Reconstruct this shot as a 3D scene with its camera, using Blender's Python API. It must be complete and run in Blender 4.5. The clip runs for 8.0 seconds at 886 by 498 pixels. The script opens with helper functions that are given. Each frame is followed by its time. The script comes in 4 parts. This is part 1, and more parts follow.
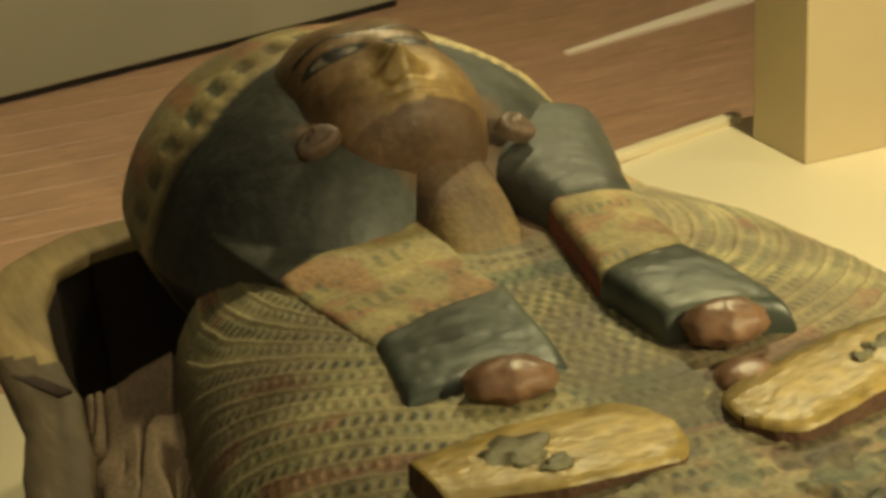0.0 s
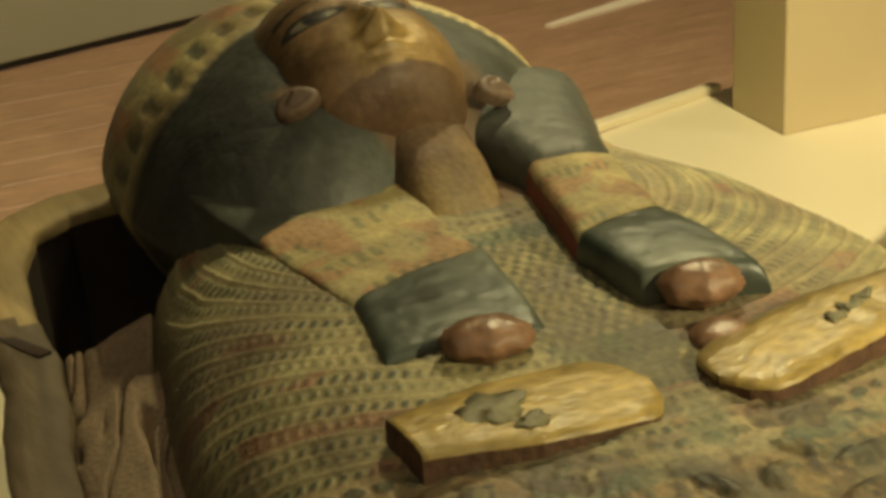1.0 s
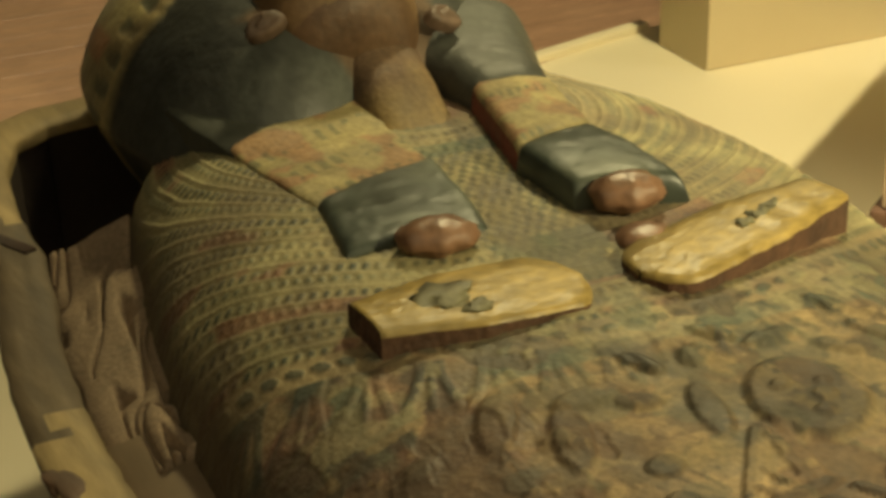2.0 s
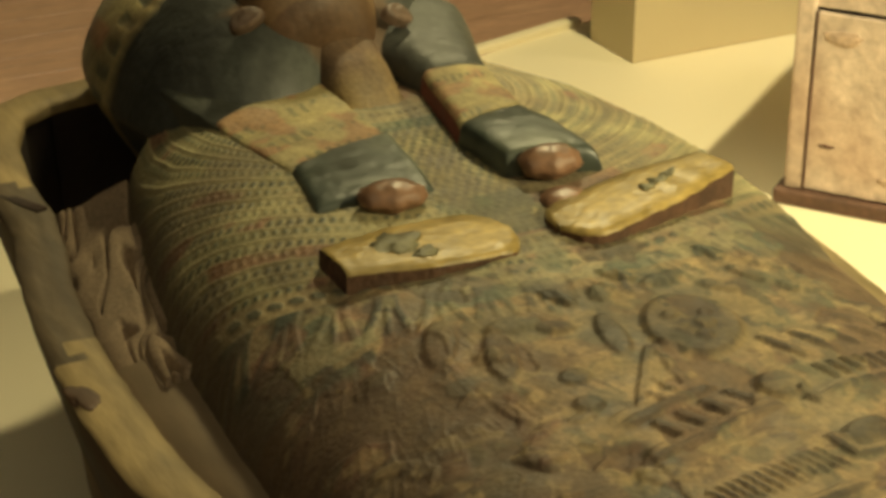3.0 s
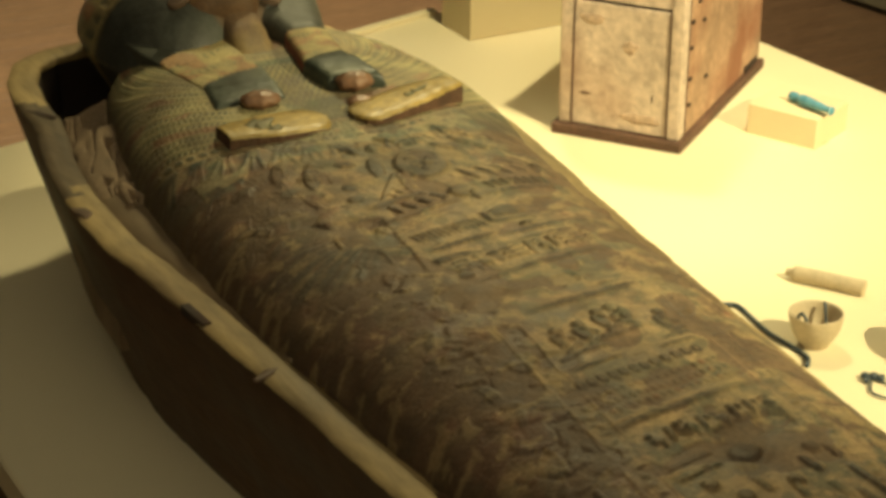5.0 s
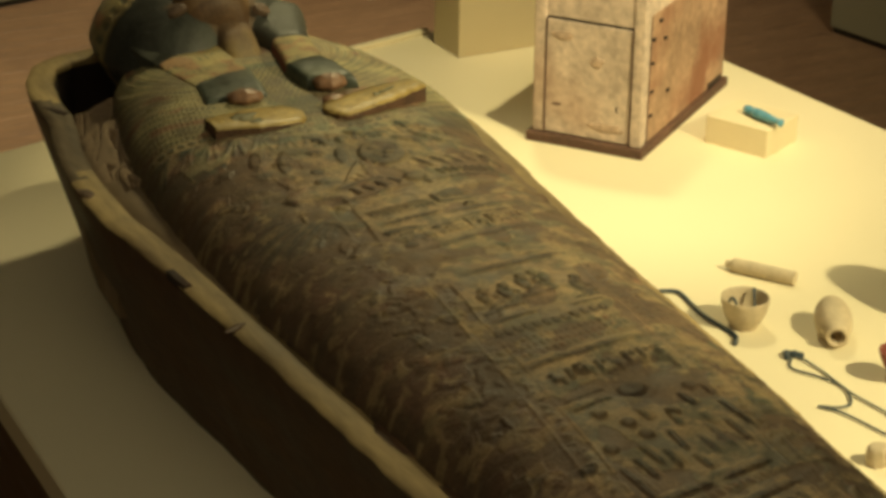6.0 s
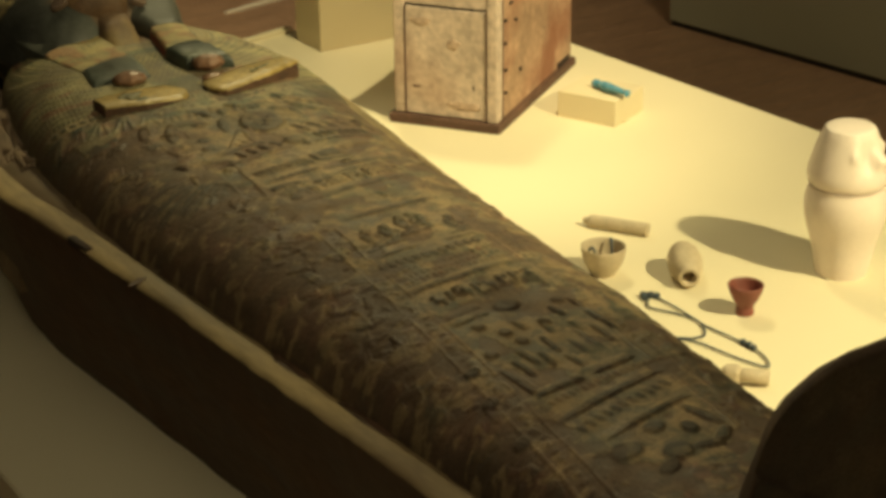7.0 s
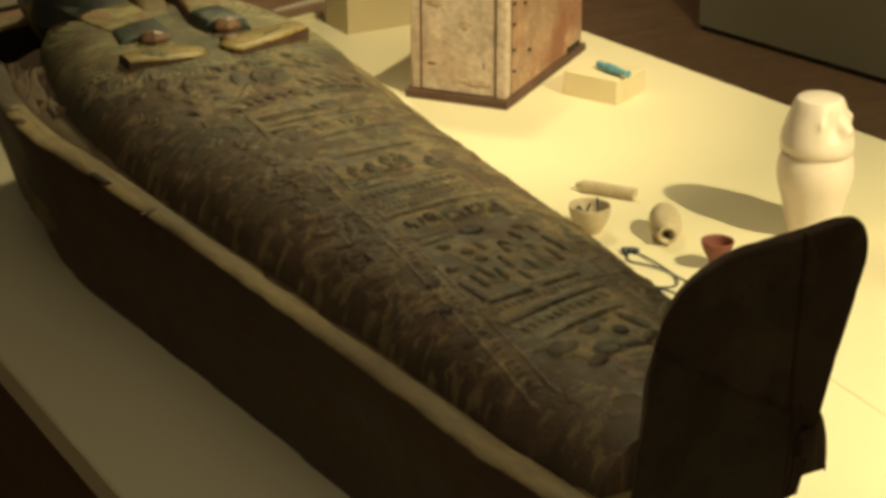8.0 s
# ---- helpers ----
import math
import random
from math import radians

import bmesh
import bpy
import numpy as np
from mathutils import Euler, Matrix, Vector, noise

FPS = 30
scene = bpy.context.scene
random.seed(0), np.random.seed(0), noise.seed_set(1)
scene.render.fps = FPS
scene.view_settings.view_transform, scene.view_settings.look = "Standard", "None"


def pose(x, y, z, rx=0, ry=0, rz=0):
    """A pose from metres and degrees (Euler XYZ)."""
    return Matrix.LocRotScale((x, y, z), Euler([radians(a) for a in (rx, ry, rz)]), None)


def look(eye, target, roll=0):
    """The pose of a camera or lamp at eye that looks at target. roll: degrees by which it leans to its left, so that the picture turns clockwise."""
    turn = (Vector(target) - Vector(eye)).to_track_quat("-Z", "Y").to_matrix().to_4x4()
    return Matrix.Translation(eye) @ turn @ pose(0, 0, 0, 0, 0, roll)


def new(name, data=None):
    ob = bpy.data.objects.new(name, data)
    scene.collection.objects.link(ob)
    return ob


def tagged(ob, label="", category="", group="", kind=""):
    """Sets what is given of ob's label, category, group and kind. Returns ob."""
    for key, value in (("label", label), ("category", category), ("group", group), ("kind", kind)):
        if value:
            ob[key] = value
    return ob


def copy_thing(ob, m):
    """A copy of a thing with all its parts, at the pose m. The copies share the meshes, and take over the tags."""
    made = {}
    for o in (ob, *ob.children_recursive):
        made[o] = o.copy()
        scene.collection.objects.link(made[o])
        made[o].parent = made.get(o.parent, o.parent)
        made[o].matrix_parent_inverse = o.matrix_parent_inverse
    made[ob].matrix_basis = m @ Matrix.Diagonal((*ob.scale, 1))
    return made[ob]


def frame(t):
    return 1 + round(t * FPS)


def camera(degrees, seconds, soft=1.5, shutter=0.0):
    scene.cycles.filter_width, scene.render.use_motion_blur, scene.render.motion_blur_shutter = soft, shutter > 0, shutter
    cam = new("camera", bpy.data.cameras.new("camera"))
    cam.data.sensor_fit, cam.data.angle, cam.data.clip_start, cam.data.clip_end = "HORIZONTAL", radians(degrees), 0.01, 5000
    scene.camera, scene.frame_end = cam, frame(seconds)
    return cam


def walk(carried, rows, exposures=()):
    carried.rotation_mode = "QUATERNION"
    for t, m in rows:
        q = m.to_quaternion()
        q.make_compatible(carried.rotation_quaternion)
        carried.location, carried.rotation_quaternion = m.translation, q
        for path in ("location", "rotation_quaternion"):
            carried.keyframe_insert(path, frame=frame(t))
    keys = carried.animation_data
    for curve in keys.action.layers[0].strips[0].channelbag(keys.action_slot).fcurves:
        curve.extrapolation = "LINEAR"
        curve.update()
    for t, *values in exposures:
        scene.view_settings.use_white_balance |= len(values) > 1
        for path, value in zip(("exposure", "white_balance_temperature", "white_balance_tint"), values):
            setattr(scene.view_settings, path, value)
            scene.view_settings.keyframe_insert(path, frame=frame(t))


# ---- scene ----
# ---- camera ----
cam = camera(24.0, 8.0, soft=3.9)
PATH = [
    (0, (-0.532, -0.888, 0.967), (0.2, 0.803, 0.192), -3.1),
    (0.5, (-0.532, -0.887, 0.957), (0.204, 0.791, 0.155), -2.8),
    (1, (-0.535, -0.899, 0.961), (0.209, 0.778, 0.164), -2.7),
    (1.5, (-0.559, -0.944, 0.973), (0.209, 0.707, 0.146), -1.7),
    (3, (-0.74, -1.263, 1.1), (0.104, 0.334, 0.241), 0.4),
    (3.5, (-0.771, -1.417, 1.151), (0.062, 0.19, 0.3), 1.6),
    (4, (-0.828, -1.662, 1.217), (-0.005, -0.076, 0.32), 1.3),
    (4.5, (-0.985, -1.944, 1.318), (-0.123, -0.356, 0.461), 0.2),
    (4.7, (-1.053, -2.13, 1.377), (-0.18, -0.548, 0.52), 0.2),
    (5.8, (-1.204, -2.724, 1.544), (-0.362, -1.098, 0.74), 0.9),
    (6, (-1.191, -2.754, 1.529), (-0.353, -1.13, 0.715), 0.6),
    (6.5, (-1.219, -2.829, 1.503), (-0.339, -1.222, 0.7), 0.1),
    (7, (-1.354, -2.979, 1.516), (-0.39, -1.412, 0.732), -0.7),
    (7.5, (-1.425, -3.131, 1.511), (-0.418, -1.589, 0.731), -1.6),
    (8, (-1.411, -3.337, 1.505), (-0.499, -1.727, 0.747), -0.2),
]
walk(cam, [(t, look(eye, target, roll)) for t, eye, target, roll in PATH],
     exposures=[(0.0, 0.0), (3.0, 0.0), (4.7, 0.0), (5.8, -0.45), (7.0, -0.55), (8.0, -0.55)])

# ---- light ----
world = bpy.data.worlds.new("gallery_dim")
scene.world = world
world.use_nodes = True
world.node_tree.nodes["Background"].inputs["Color"].default_value = (1.0, 0.84, 0.52, 1)
world.node_tree.nodes["Background"].inputs["Strength"].default_value = 0.24


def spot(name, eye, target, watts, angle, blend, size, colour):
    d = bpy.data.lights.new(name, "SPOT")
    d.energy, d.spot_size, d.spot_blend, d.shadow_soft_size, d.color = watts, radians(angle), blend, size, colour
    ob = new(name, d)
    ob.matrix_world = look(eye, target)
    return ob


WARM = (1.0, 0.86, 0.44)
spot("spotlight_key", (1.44, -2.05, 1.75), (1.06, -0.55, 0.0), 440, 64, 0.5, 0.03, WARM)
spot("spotlight_side", (0.92, -0.20, 2.6), (0.80, 0.88, 0.0), 310, 46, 0.8, 0.04, WARM)
spot("spotlight_back", (1.22, 1.62, 2.55), (0.12, -0.10, 0.35), 195, 56, 0.8, 0.12, WARM)
# two unseen lamps added to brighten the floor and blocks round the plinth
spot("gallery_fill", (0.9, 2.2, 2.6), (0.8, 4.3, -0.7), 330, 95, 0.8, 0.2, (1.0, 0.84, 0.55))
spot("gallery_fill", (2.1, 0.2, 2.6), (3.3, 1.5, -0.2), 130, 110, 0.9, 0.2, (1.0, 0.84, 0.55))
# unseen soft area lamp below the ceiling, added as ambient fill
wash = bpy.data.lights.new("ambient_fill", "AREA")
wash.shape, wash.size, wash.size_y, wash.energy, wash.color = "RECTANGLE", 3.0, 3.0, 29, (1.0, 0.85, 0.52)
new("ambient_fill", wash).matrix_world = look((-1.0, -1.6, 2.70), (-0.9, -1.5, 0.0))


# ---- materials ----
def material(name, base, rough=0.6, metal=0.0, dark=0.6, light=1.25, scale=14.0, fine=120.0, bump=0.25, stretch=(1, 1, 1), stain=None, stain_amount=0.4, paint=False, depth=0.003, coat=0.0, speck=0.2):
    """Grain at two scales, stains and fine relief over a base colour, or over the painted pattern of the mesh."""
    m = bpy.data.materials.new(name)
    m.use_nodes = True
    nt = m.node_tree
    n, l = nt.nodes, nt.links
    b = n["Principled BSDF"]
    b.inputs["Roughness"].default_value = rough
    b.inputs["Metallic"].default_value = metal
    b.inputs["Coat Weight"].default_value = coat
    tc = n.new("ShaderNodeTexCoord")
    mp = n.new("ShaderNodeMapping")
    mp.inputs["Scale"].default_value = stretch
    l.new(tc.outputs["Object"], mp.inputs["Vector"])

    def noise_tex(s, detail):
        t = n.new("ShaderNodeTexNoise")
        t.inputs["Scale"].default_value, t.inputs["Detail"].default_value = s, detail
        l.new(mp.outputs["Vector"], t.inputs["Vector"])
        return t.outputs["Fac"]

    def ramp(fac, a, c, lo=0.3, hi=0.7):
        r = n.new("ShaderNodeMapRange")
        r.inputs["From Min"].default_value, r.inputs["From Max"].default_value = lo, hi
        r.inputs["To Min"].default_value, r.inputs["To Max"].default_value = a, c
        l.new(fac, r.inputs["Value"])
        return r.outputs["Result"]

    big, small = noise_tex(scale, 4), noise_tex(fine, 3)
    mul = n.new("ShaderNodeMath")
    mul.operation = "MULTIPLY"
    l.new(ramp(big, dark, light), mul.inputs[0])
    l.new(ramp(small, 1 - speck, 1 + speck), mul.inputs[1])
    mix = n.new("ShaderNodeMix")
    mix.data_type, mix.blend_type = "RGBA", "MULTIPLY"
    mix.inputs[0].default_value = 1.0
    if paint:
        at = n.new("ShaderNodeAttribute")
        at.attribute_name = "paint"
        l.new(at.outputs["Color"], mix.inputs[6])
    else:
        mix.inputs[6].default_value = (*base, 1)
    l.new(mul.outputs[0], mix.inputs[7])
    out = mix.outputs[2]
    if stain:
        st = n.new("ShaderNodeMix")
        st.data_type = "RGBA"
        l.new(ramp(noise_tex(scale * 0.6, 6), 0.0, stain_amount, 0.5, 0.66), st.inputs[0])
        l.new(out, st.inputs[6])
        st.inputs[7].default_value = (*stain, 1)
        out = st.outputs[2]
    l.new(out, b.inputs["Base Color"])
    l.new(ramp(big, rough - 0.12, min(1.0, rough + 0.12)), b.inputs["Roughness"])
    bp = n.new("ShaderNodeBump")
    bp.inputs["Strength"].default_value, bp.inputs["Distance"].default_value = bump, depth
    l.new(small, bp.inputs["Height"])
    l.new(bp.outputs["Normal"], b.inputs["Normal"])
    return m


M_TABLE = material("cream_paint", (0.78, 0.70, 0.50), 0.6, dark=0.98, light=1.02, scale=2, fine=900, bump=0.0, speck=0.01)
M_PLINTH = material("plinth_paint", (0.66, 0.56, 0.36), 0.6, dark=0.96, light=1.03, scale=3, fine=900, bump=0.0, speck=0.02)
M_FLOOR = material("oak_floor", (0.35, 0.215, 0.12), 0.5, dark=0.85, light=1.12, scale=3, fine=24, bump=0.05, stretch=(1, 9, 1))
M_WALL = material("olive_wall", (0.34, 0.33, 0.22), 0.7, dark=0.95, light=1.04, scale=2, fine=400, bump=0.0, speck=0.02)
M_SIDE = material("plinth_wood", (0.12, 0.07, 0.04), 0.5, dark=0.75, light=1.2, scale=4, fine=30, stretch=(1, 1, 8))
M_DARK = material("shadow_black", (0.02, 0.018, 0.015), 0.5)
M_CEIL = material("gallery_ceiling", (0.12, 0.11, 0.09), 0.9)
M_LID = material("painted_gesso", (1, 1, 1), 0.68, paint=True, dark=0.74, light=1.22, scale=26, fine=210, bump=0.35, stain=(0.085, 0.055, 0.030), stain_amount=0.3)
M_RIM = material("raw_wood_rim", (0.32, 0.235, 0.108), 0.7, dark=0.5, light=1.2, scale=10, fine=90, bump=0.5, stretch=(1, 0.25, 1), stain=(0.11, 0.068, 0.036), stain_amount=0.75)
M_RIMOLD = material("greyed_rim_wood", (0.15, 0.108, 0.062), 0.75, dark=0.6, light=1.2, scale=12, fine=80, bump=0.5, stretch=(1, 0.3, 1), stain=(0.06, 0.04, 0.025), stain_amount=0.7)
M_TROUGH = material("dark_coffin_wood", (0.085, 0.045, 0.023), 0.65, dark=0.6, light=1.35, scale=8, fine=80, bump=0.5, stretch=(1, 0.3, 1), stain=(0.14, 0.08, 0.045))
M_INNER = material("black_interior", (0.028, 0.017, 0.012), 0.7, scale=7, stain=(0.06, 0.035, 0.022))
M_LEDGE = material("greyed_wood", (0.20, 0.145, 0.088), 0.7, dark=0.8, light=1.15, scale=9, fine=60, bump=0.2, stretch=(1, 0.2, 1), stain=(0.12, 0.08, 0.045), stain_amount=0.5)
M_CLOTH = material("brown_linen", (0.27, 0.195, 0.125), 0.9, dark=0.75, light=1.15, scale=16, fine=260, bump=0.4, stain=(0.15, 0.10, 0.06), stain_amount=0.5)
M_WIG = material("blue_black_paint", (0.045, 0.047, 0.040), 0.55, dark=0.6, light=1.4, scale=12, fine=120, bump=0.2, stain=(0.07, 0.075, 0.058), stain_amount=0.6)
M_GREEN = material("blue_green_paint", (0.046, 0.056, 0.045), 0.42, dark=0.65, light=1.3, scale=20, fine=60, bump=0.10, stain=(0.14, 0.15, 0.10), stain_amount=0.5)
M_FACE = material("bronze_gilding", (1, 1, 1), 0.48, 0.1, paint=True, dark=0.6, light=1.25, scale=18, fine=140, bump=0.25, stain=(0.12, 0.07, 0.03), stain_amount=0.5)
M_FIST = material("red_brown_paint", (0.22, 0.12, 0.07), 0.42, dark=0.6, light=1.25, scale=25, fine=120, bump=0.3)
M_EAR = material("dull_bronze_paint", (0.13, 0.085, 0.058), 0.55, dark=0.7, light=1.2, scale=25)
M_GOLD = material("yellow_board", (0.36, 0.255, 0.078), 0.42, dark=0.75, light=1.2, scale=24, fine=150, bump=0.5, stretch=(0.5, 1, 1), speck=0.3, stain=(0.21, 0.16, 0.07), stain_amount=0.6)
M_BREAK = material("broken_wood", (0.10, 0.05, 0.028), 0.85, scale=30, fine=160, bump=0.8)
M_SPOT = material("grey_green_flake", (0.17, 0.155, 0.085), 0.6)
M_BOX = material("whitewashed_wood", (0.58, 0.46, 0.385), 0.75, dark=0.75, light=1.15, scale=9, fine=70, bump=0.5, stain=(0.30, 0.17, 0.11), stain_amount=0.45)
M_BOXRED = material("red_washed_wood", (0.42, 0.27, 0.18), 0.75, dark=0.7, light=1.25, scale=8, fine=70, bump=0.5, stain=(0.26, 0.10, 0.055), stain_amount=0.85)
M_BOXSTAIN = material("brown_stained_whitewash", (0.44, 0.32, 0.245), 0.75, dark=0.8, light=1.2, scale=30, fine=120, bump=0.5)
M_BOXBASE = material("red_brown_plank", (0.115, 0.060, 0.042), 0.7, scale=12, bump=0.5)
M_CRACK = material("dark_joint", (0.035, 0.02, 0.014), 0.9)
M_FAIENCE = material("turquoise_faience", (0.10, 0.30, 0.44), 0.3, dark=0.7, light=1.2, scale=60, fine=300, bump=0.2)
M_BLOCK = material("cream_block", (0.74, 0.64, 0.44), 0.6, dark=0.97, light=1.02, bump=0.02, speck=0.01)
M_ALAB = material("pale_alabaster", (0.78, 0.68, 0.61), 0.4, dark=0.94, light=1.04, scale=12, fine=90, bump=0.04, speck=0.02)
M_STONE = material("cream_limestone", (0.52, 0.43, 0.30), 0.6, dark=0.84, light=1.1, scale=30, fine=150, bump=0.2, speck=0.08)
M_TERRA = material("red_terracotta", (0.22, 0.068, 0.050), 0.55, dark=0.8, light=1.12, scale=30, fine=150, bump=0.15, speck=0.06)
M_BEAD = material("dark_blue_beads", (0.045, 0.065, 0.085), 0.4, dark=0.6, light=1.4, scale=120, fine=400)


# ---- building helpers ----
def part(name, bm, mat, parent=None, label="", smooth=True):
    me = bpy.data.meshes.new(name)
    bmesh.ops.recalc_face_normals(bm, faces=bm.faces)
    bm.to_mesh(me)
    bm.free()
    for m in (mat if isinstance(mat, (list, tuple)) else [mat]):
        me.materials.append(m)
    if smooth:
        me.polygons.foreach_set("use_smooth", [True] * len(me.polygons))
    ob = new(name, me)
    if parent:
        ob.parent = parent
    if label:
        ob["label"] = label
    return ob


def thing(name, x, y, z, label, category, group="", rz=0):
    e = new(name)
    e.empty_display_size = 0.02
    e.matrix_world = pose(x, y, z, 0, 0, rz)
    return tagged(e, label, category, group)


def box_bm(x0, x1, y0, y1, z0, z1, bevel=0.003, segs=2, bm=None):
    own = bm or bmesh.new()
    made = bmesh.ops.create_cube(own, size=1.0)["verts"]
    for v in made:
        v.co = Vector(((x0 + x1) / 2 + v.co.x * (x1 - x0), (y0 + y1) / 2 + v.co.y * (y1 - y0), (z0 + z1) / 2 + v.co.z * (z1 - z0)))
    if bevel:
        edges = {e for v in made for e in v.link_edges}
        bmesh.ops.bevel(own, geom=list(edges), offset=bevel, segments=segs, affect="EDGES", profile=0.6)
    return own


def rough_up(bm, amount, scale):
    for v in bm.verts:
        v.co += noise.noise_vector(v.co * scale) * amount
    return bm


def lathe(profile, steps=48, wobble=0.0):
    bm = bmesh.new()
    rings = []
    for r, z in profile:
        ring = []
        for i in range(steps):
            a = 2 * math.pi * i / steps
            k = 1 + wobble * noise.noise(Vector((math.cos(a) * 2, math.sin(a) * 2, z * 20)))
            ring.append(bm.verts.new((r * k * math.cos(a), r * k * math.sin(a), z)))
        rings.append(ring)
    for a, b in zip(rings, rings[1:]):
        for i in range(steps):
            bm.faces.new((a[i], a[(i + 1) % steps], b[(i + 1) % steps], b[i]))
    for ring in (rings[0], rings[-1]):
        bm.faces.new(ring)
    return bm


def curve_interp(pts, n=16):
    """Round off a coarse profile."""
    out = []
    for i in range(len(pts) - 1):
        p0, p1, p2, p3 = pts[max(i - 1, 0)], pts[i], pts[i + 1], pts[min(i + 2, len(pts) - 1)]
        for k in range(n):
            t = k / n
            out.append(tuple(0.5 * (2 * b + (c - a) * t + (2 * a - 5 * b + 4 * c - d) * t * t + (3 * b - a - 3 * c + d) * t ** 3) for a, b, c, d in zip(p0, p1, p2, p3)))
    out.append(tuple(pts[-1]))
    return out


def tube(points, radius, sides=8):
    bm = bmesh.new()
    rings = []
    for i, p in enumerate(points):
        p = Vector(p)
        d = (Vector(points[min(i + 1, len(points) - 1)]) - Vector(points[max(i - 1, 0)])).normalized()
        side = d.cross(Vector((0, 0, 1)))
        side = side.normalized() if side.length > 1e-4 else Vector((1, 0, 0))
        up = side.cross(d)
        r = radius(i) if callable(radius) else radius
        rings.append([bm.verts.new(p + side * math.cos(2 * math.pi * k / sides) * r + up * math.sin(2 * math.pi * k / sides) * r) for k in range(sides)])
    for a, b in zip(rings, rings[1:]):
        for k in range(sides):
            bm.faces.new((a[k], a[(k + 1) % sides], b[(k + 1) % sides], b[k]))
    bm.faces.new(rings[0])
    bm.faces.new(rings[-1])
    return bm


def grid_mesh(name, X, Y, Z, mat, parent=None, paint=None, label="", skirt=None, taper=None):
    """A sheet of quads over 2D arrays; skirt: the height to which its border drops."""
    if skirt is not None:
        def pad(A, edge=None):
            B = np.pad(A, 1, mode="edge")
            if edge is not None:
                B[0], B[-1], B[:, 0], B[:, -1] = edge, edge, edge, edge
            return B
        X, Y, Z = pad(X), pad(Y), pad(Z, skirt)
        if taper:
            rim = np.zeros(X.shape, bool)
            rim[0], rim[-1], rim[:, 0], rim[:, -1] = True, True, True, True
            X = np.where(rim, taper[0] + (X - taper[0]) * taper[1], X)
        if paint is not None:
            paint = np.stack([pad(paint[..., k]) for k in range(3)], -1)
    ny, nx = X.shape
    me = bpy.data.meshes.new(name)
    me.vertices.add(nx * ny)
    me.vertices.foreach_set("co", np.stack([X, Y, Z], -1).astype(np.float32).ravel())
    i = (np.arange(ny - 1)[:, None] * nx + np.arange(nx - 1)).ravel()
    q = np.stack([i, i + 1, i + nx + 1, i + nx], -1).astype(np.int32)
    me.loops.add(q.size)
    me.loops.foreach_set("vertex_index", q.ravel())
    me.polygons.add(len(q))
    me.polygons.foreach_set("loop_start", np.arange(0, q.size, 4, dtype=np.int32))
    me.polygons.foreach_set("loop_total", np.full(len(q), 4, np.int32))
    me.polygons.foreach_set("use_smooth", np.ones(len(q), bool))
    me.update(calc_edges=True)
    if paint is not None:
        at = me.attributes.new("paint", "FLOAT_COLOR", "POINT")
        at.data.foreach_set("color", np.concatenate([paint, np.ones((*paint.shape[:2], 1))], -1).astype(np.float32).ravel())
    me.materials.append(mat)
    ob = new(name, me)
    if parent:
        ob.parent = parent
    if label:
        ob["label"] = label
    return ob


def vnoise(X, Y, cell, seed):
    """Smooth value noise, 0 to 1."""
    tab = np.random.RandomState(seed).rand(64, 64)
    u, v = X / cell + 1000.0, Y / cell + 1000.0
    i, j = np.floor(u).astype(int), np.floor(v).astype(int)
    a, b = u - i, v - j
    a, b = a * a * (3 - 2 * a), b * b * (3 - 2 * b)
    g = lambda p, q: tab[p % 64, q % 64]
    return (g(i, j) * (1 - a) + g(i + 1, j) * a) * (1 - b) + (g(i, j + 1) * (1 - a) + g(i + 1, j + 1) * a) * b


def fnoise(X, Y, cell, seed):
    return (vnoise(X, Y, cell, seed) + 0.5 * vnoise(X, Y, cell / 2.1, seed + 1) + 0.25 * vnoise(X, Y, cell / 4.3, seed + 2)) / 1.75


def step(e, w, x):
    return np.clip((x - e) / w + 0.5, 0, 1)


# ---- the setting ----
def wall(name, x0, x1, y0, y1, z0, z1, mat, label, bevel=0.004):
    return tagged(part(name, box_bm(x0, x1, y0, y1, z0, z1, bevel), mat, None, label, smooth=False), label, "wall", kind="structure")


FLOOR_Z = -0.70
floor = tagged(part("floor", box_bm(-4.2, 4.2, -6.0, 6.2, FLOOR_Z - 0.12, FLOOR_Z - 0.02, 0), M_CRACK, None, smooth=False), "dark base under brown oak floorboards", "floor", kind="structure")
tagged(part("ceiling", box_bm(-4.2, 4.2, -6.0, 6.2, 2.75, 2.85, 0), M_CEIL, None, smooth=False), "dark gallery ceiling", "ceiling", kind="structure")
wall("wall_west", -4.3, -4.2, -6.0, 6.2, FLOOR_Z, 2.75, M_WALL, "plain dim gallery wall")
wall("wall_south", -4.2, 4.2, -6.1, -6.0, FLOOR_Z, 2.75, M_WALL, "plain dim gallery wall")
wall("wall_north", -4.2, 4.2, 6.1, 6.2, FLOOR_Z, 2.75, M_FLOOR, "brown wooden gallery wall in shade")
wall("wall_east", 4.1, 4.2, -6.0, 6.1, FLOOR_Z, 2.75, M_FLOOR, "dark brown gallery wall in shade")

# low olive-grey display blocks that stand on the gallery floor behind and beside the plinth
back_block = thing("display_block", 0.6, 4.22, FLOOR_Z, "olive-grey painted display block standing on the oak floor", "display block", "blocks round the plinth", rz=11.5)
part("body", box_bm(-4.2, 1.10, 0, 0.5, 0.02, 2.2, 0.006), M_WALL, back_block, smooth=False)
# black strip in place of the dark shadow line where the block meets the floor
part("shadow_line", box_bm(-4.2, 1.095, 0.01, 0.45, 0, 0.02, 0), M_DARK, back_block, "black strip for the shadow line at the foot", smooth=False)
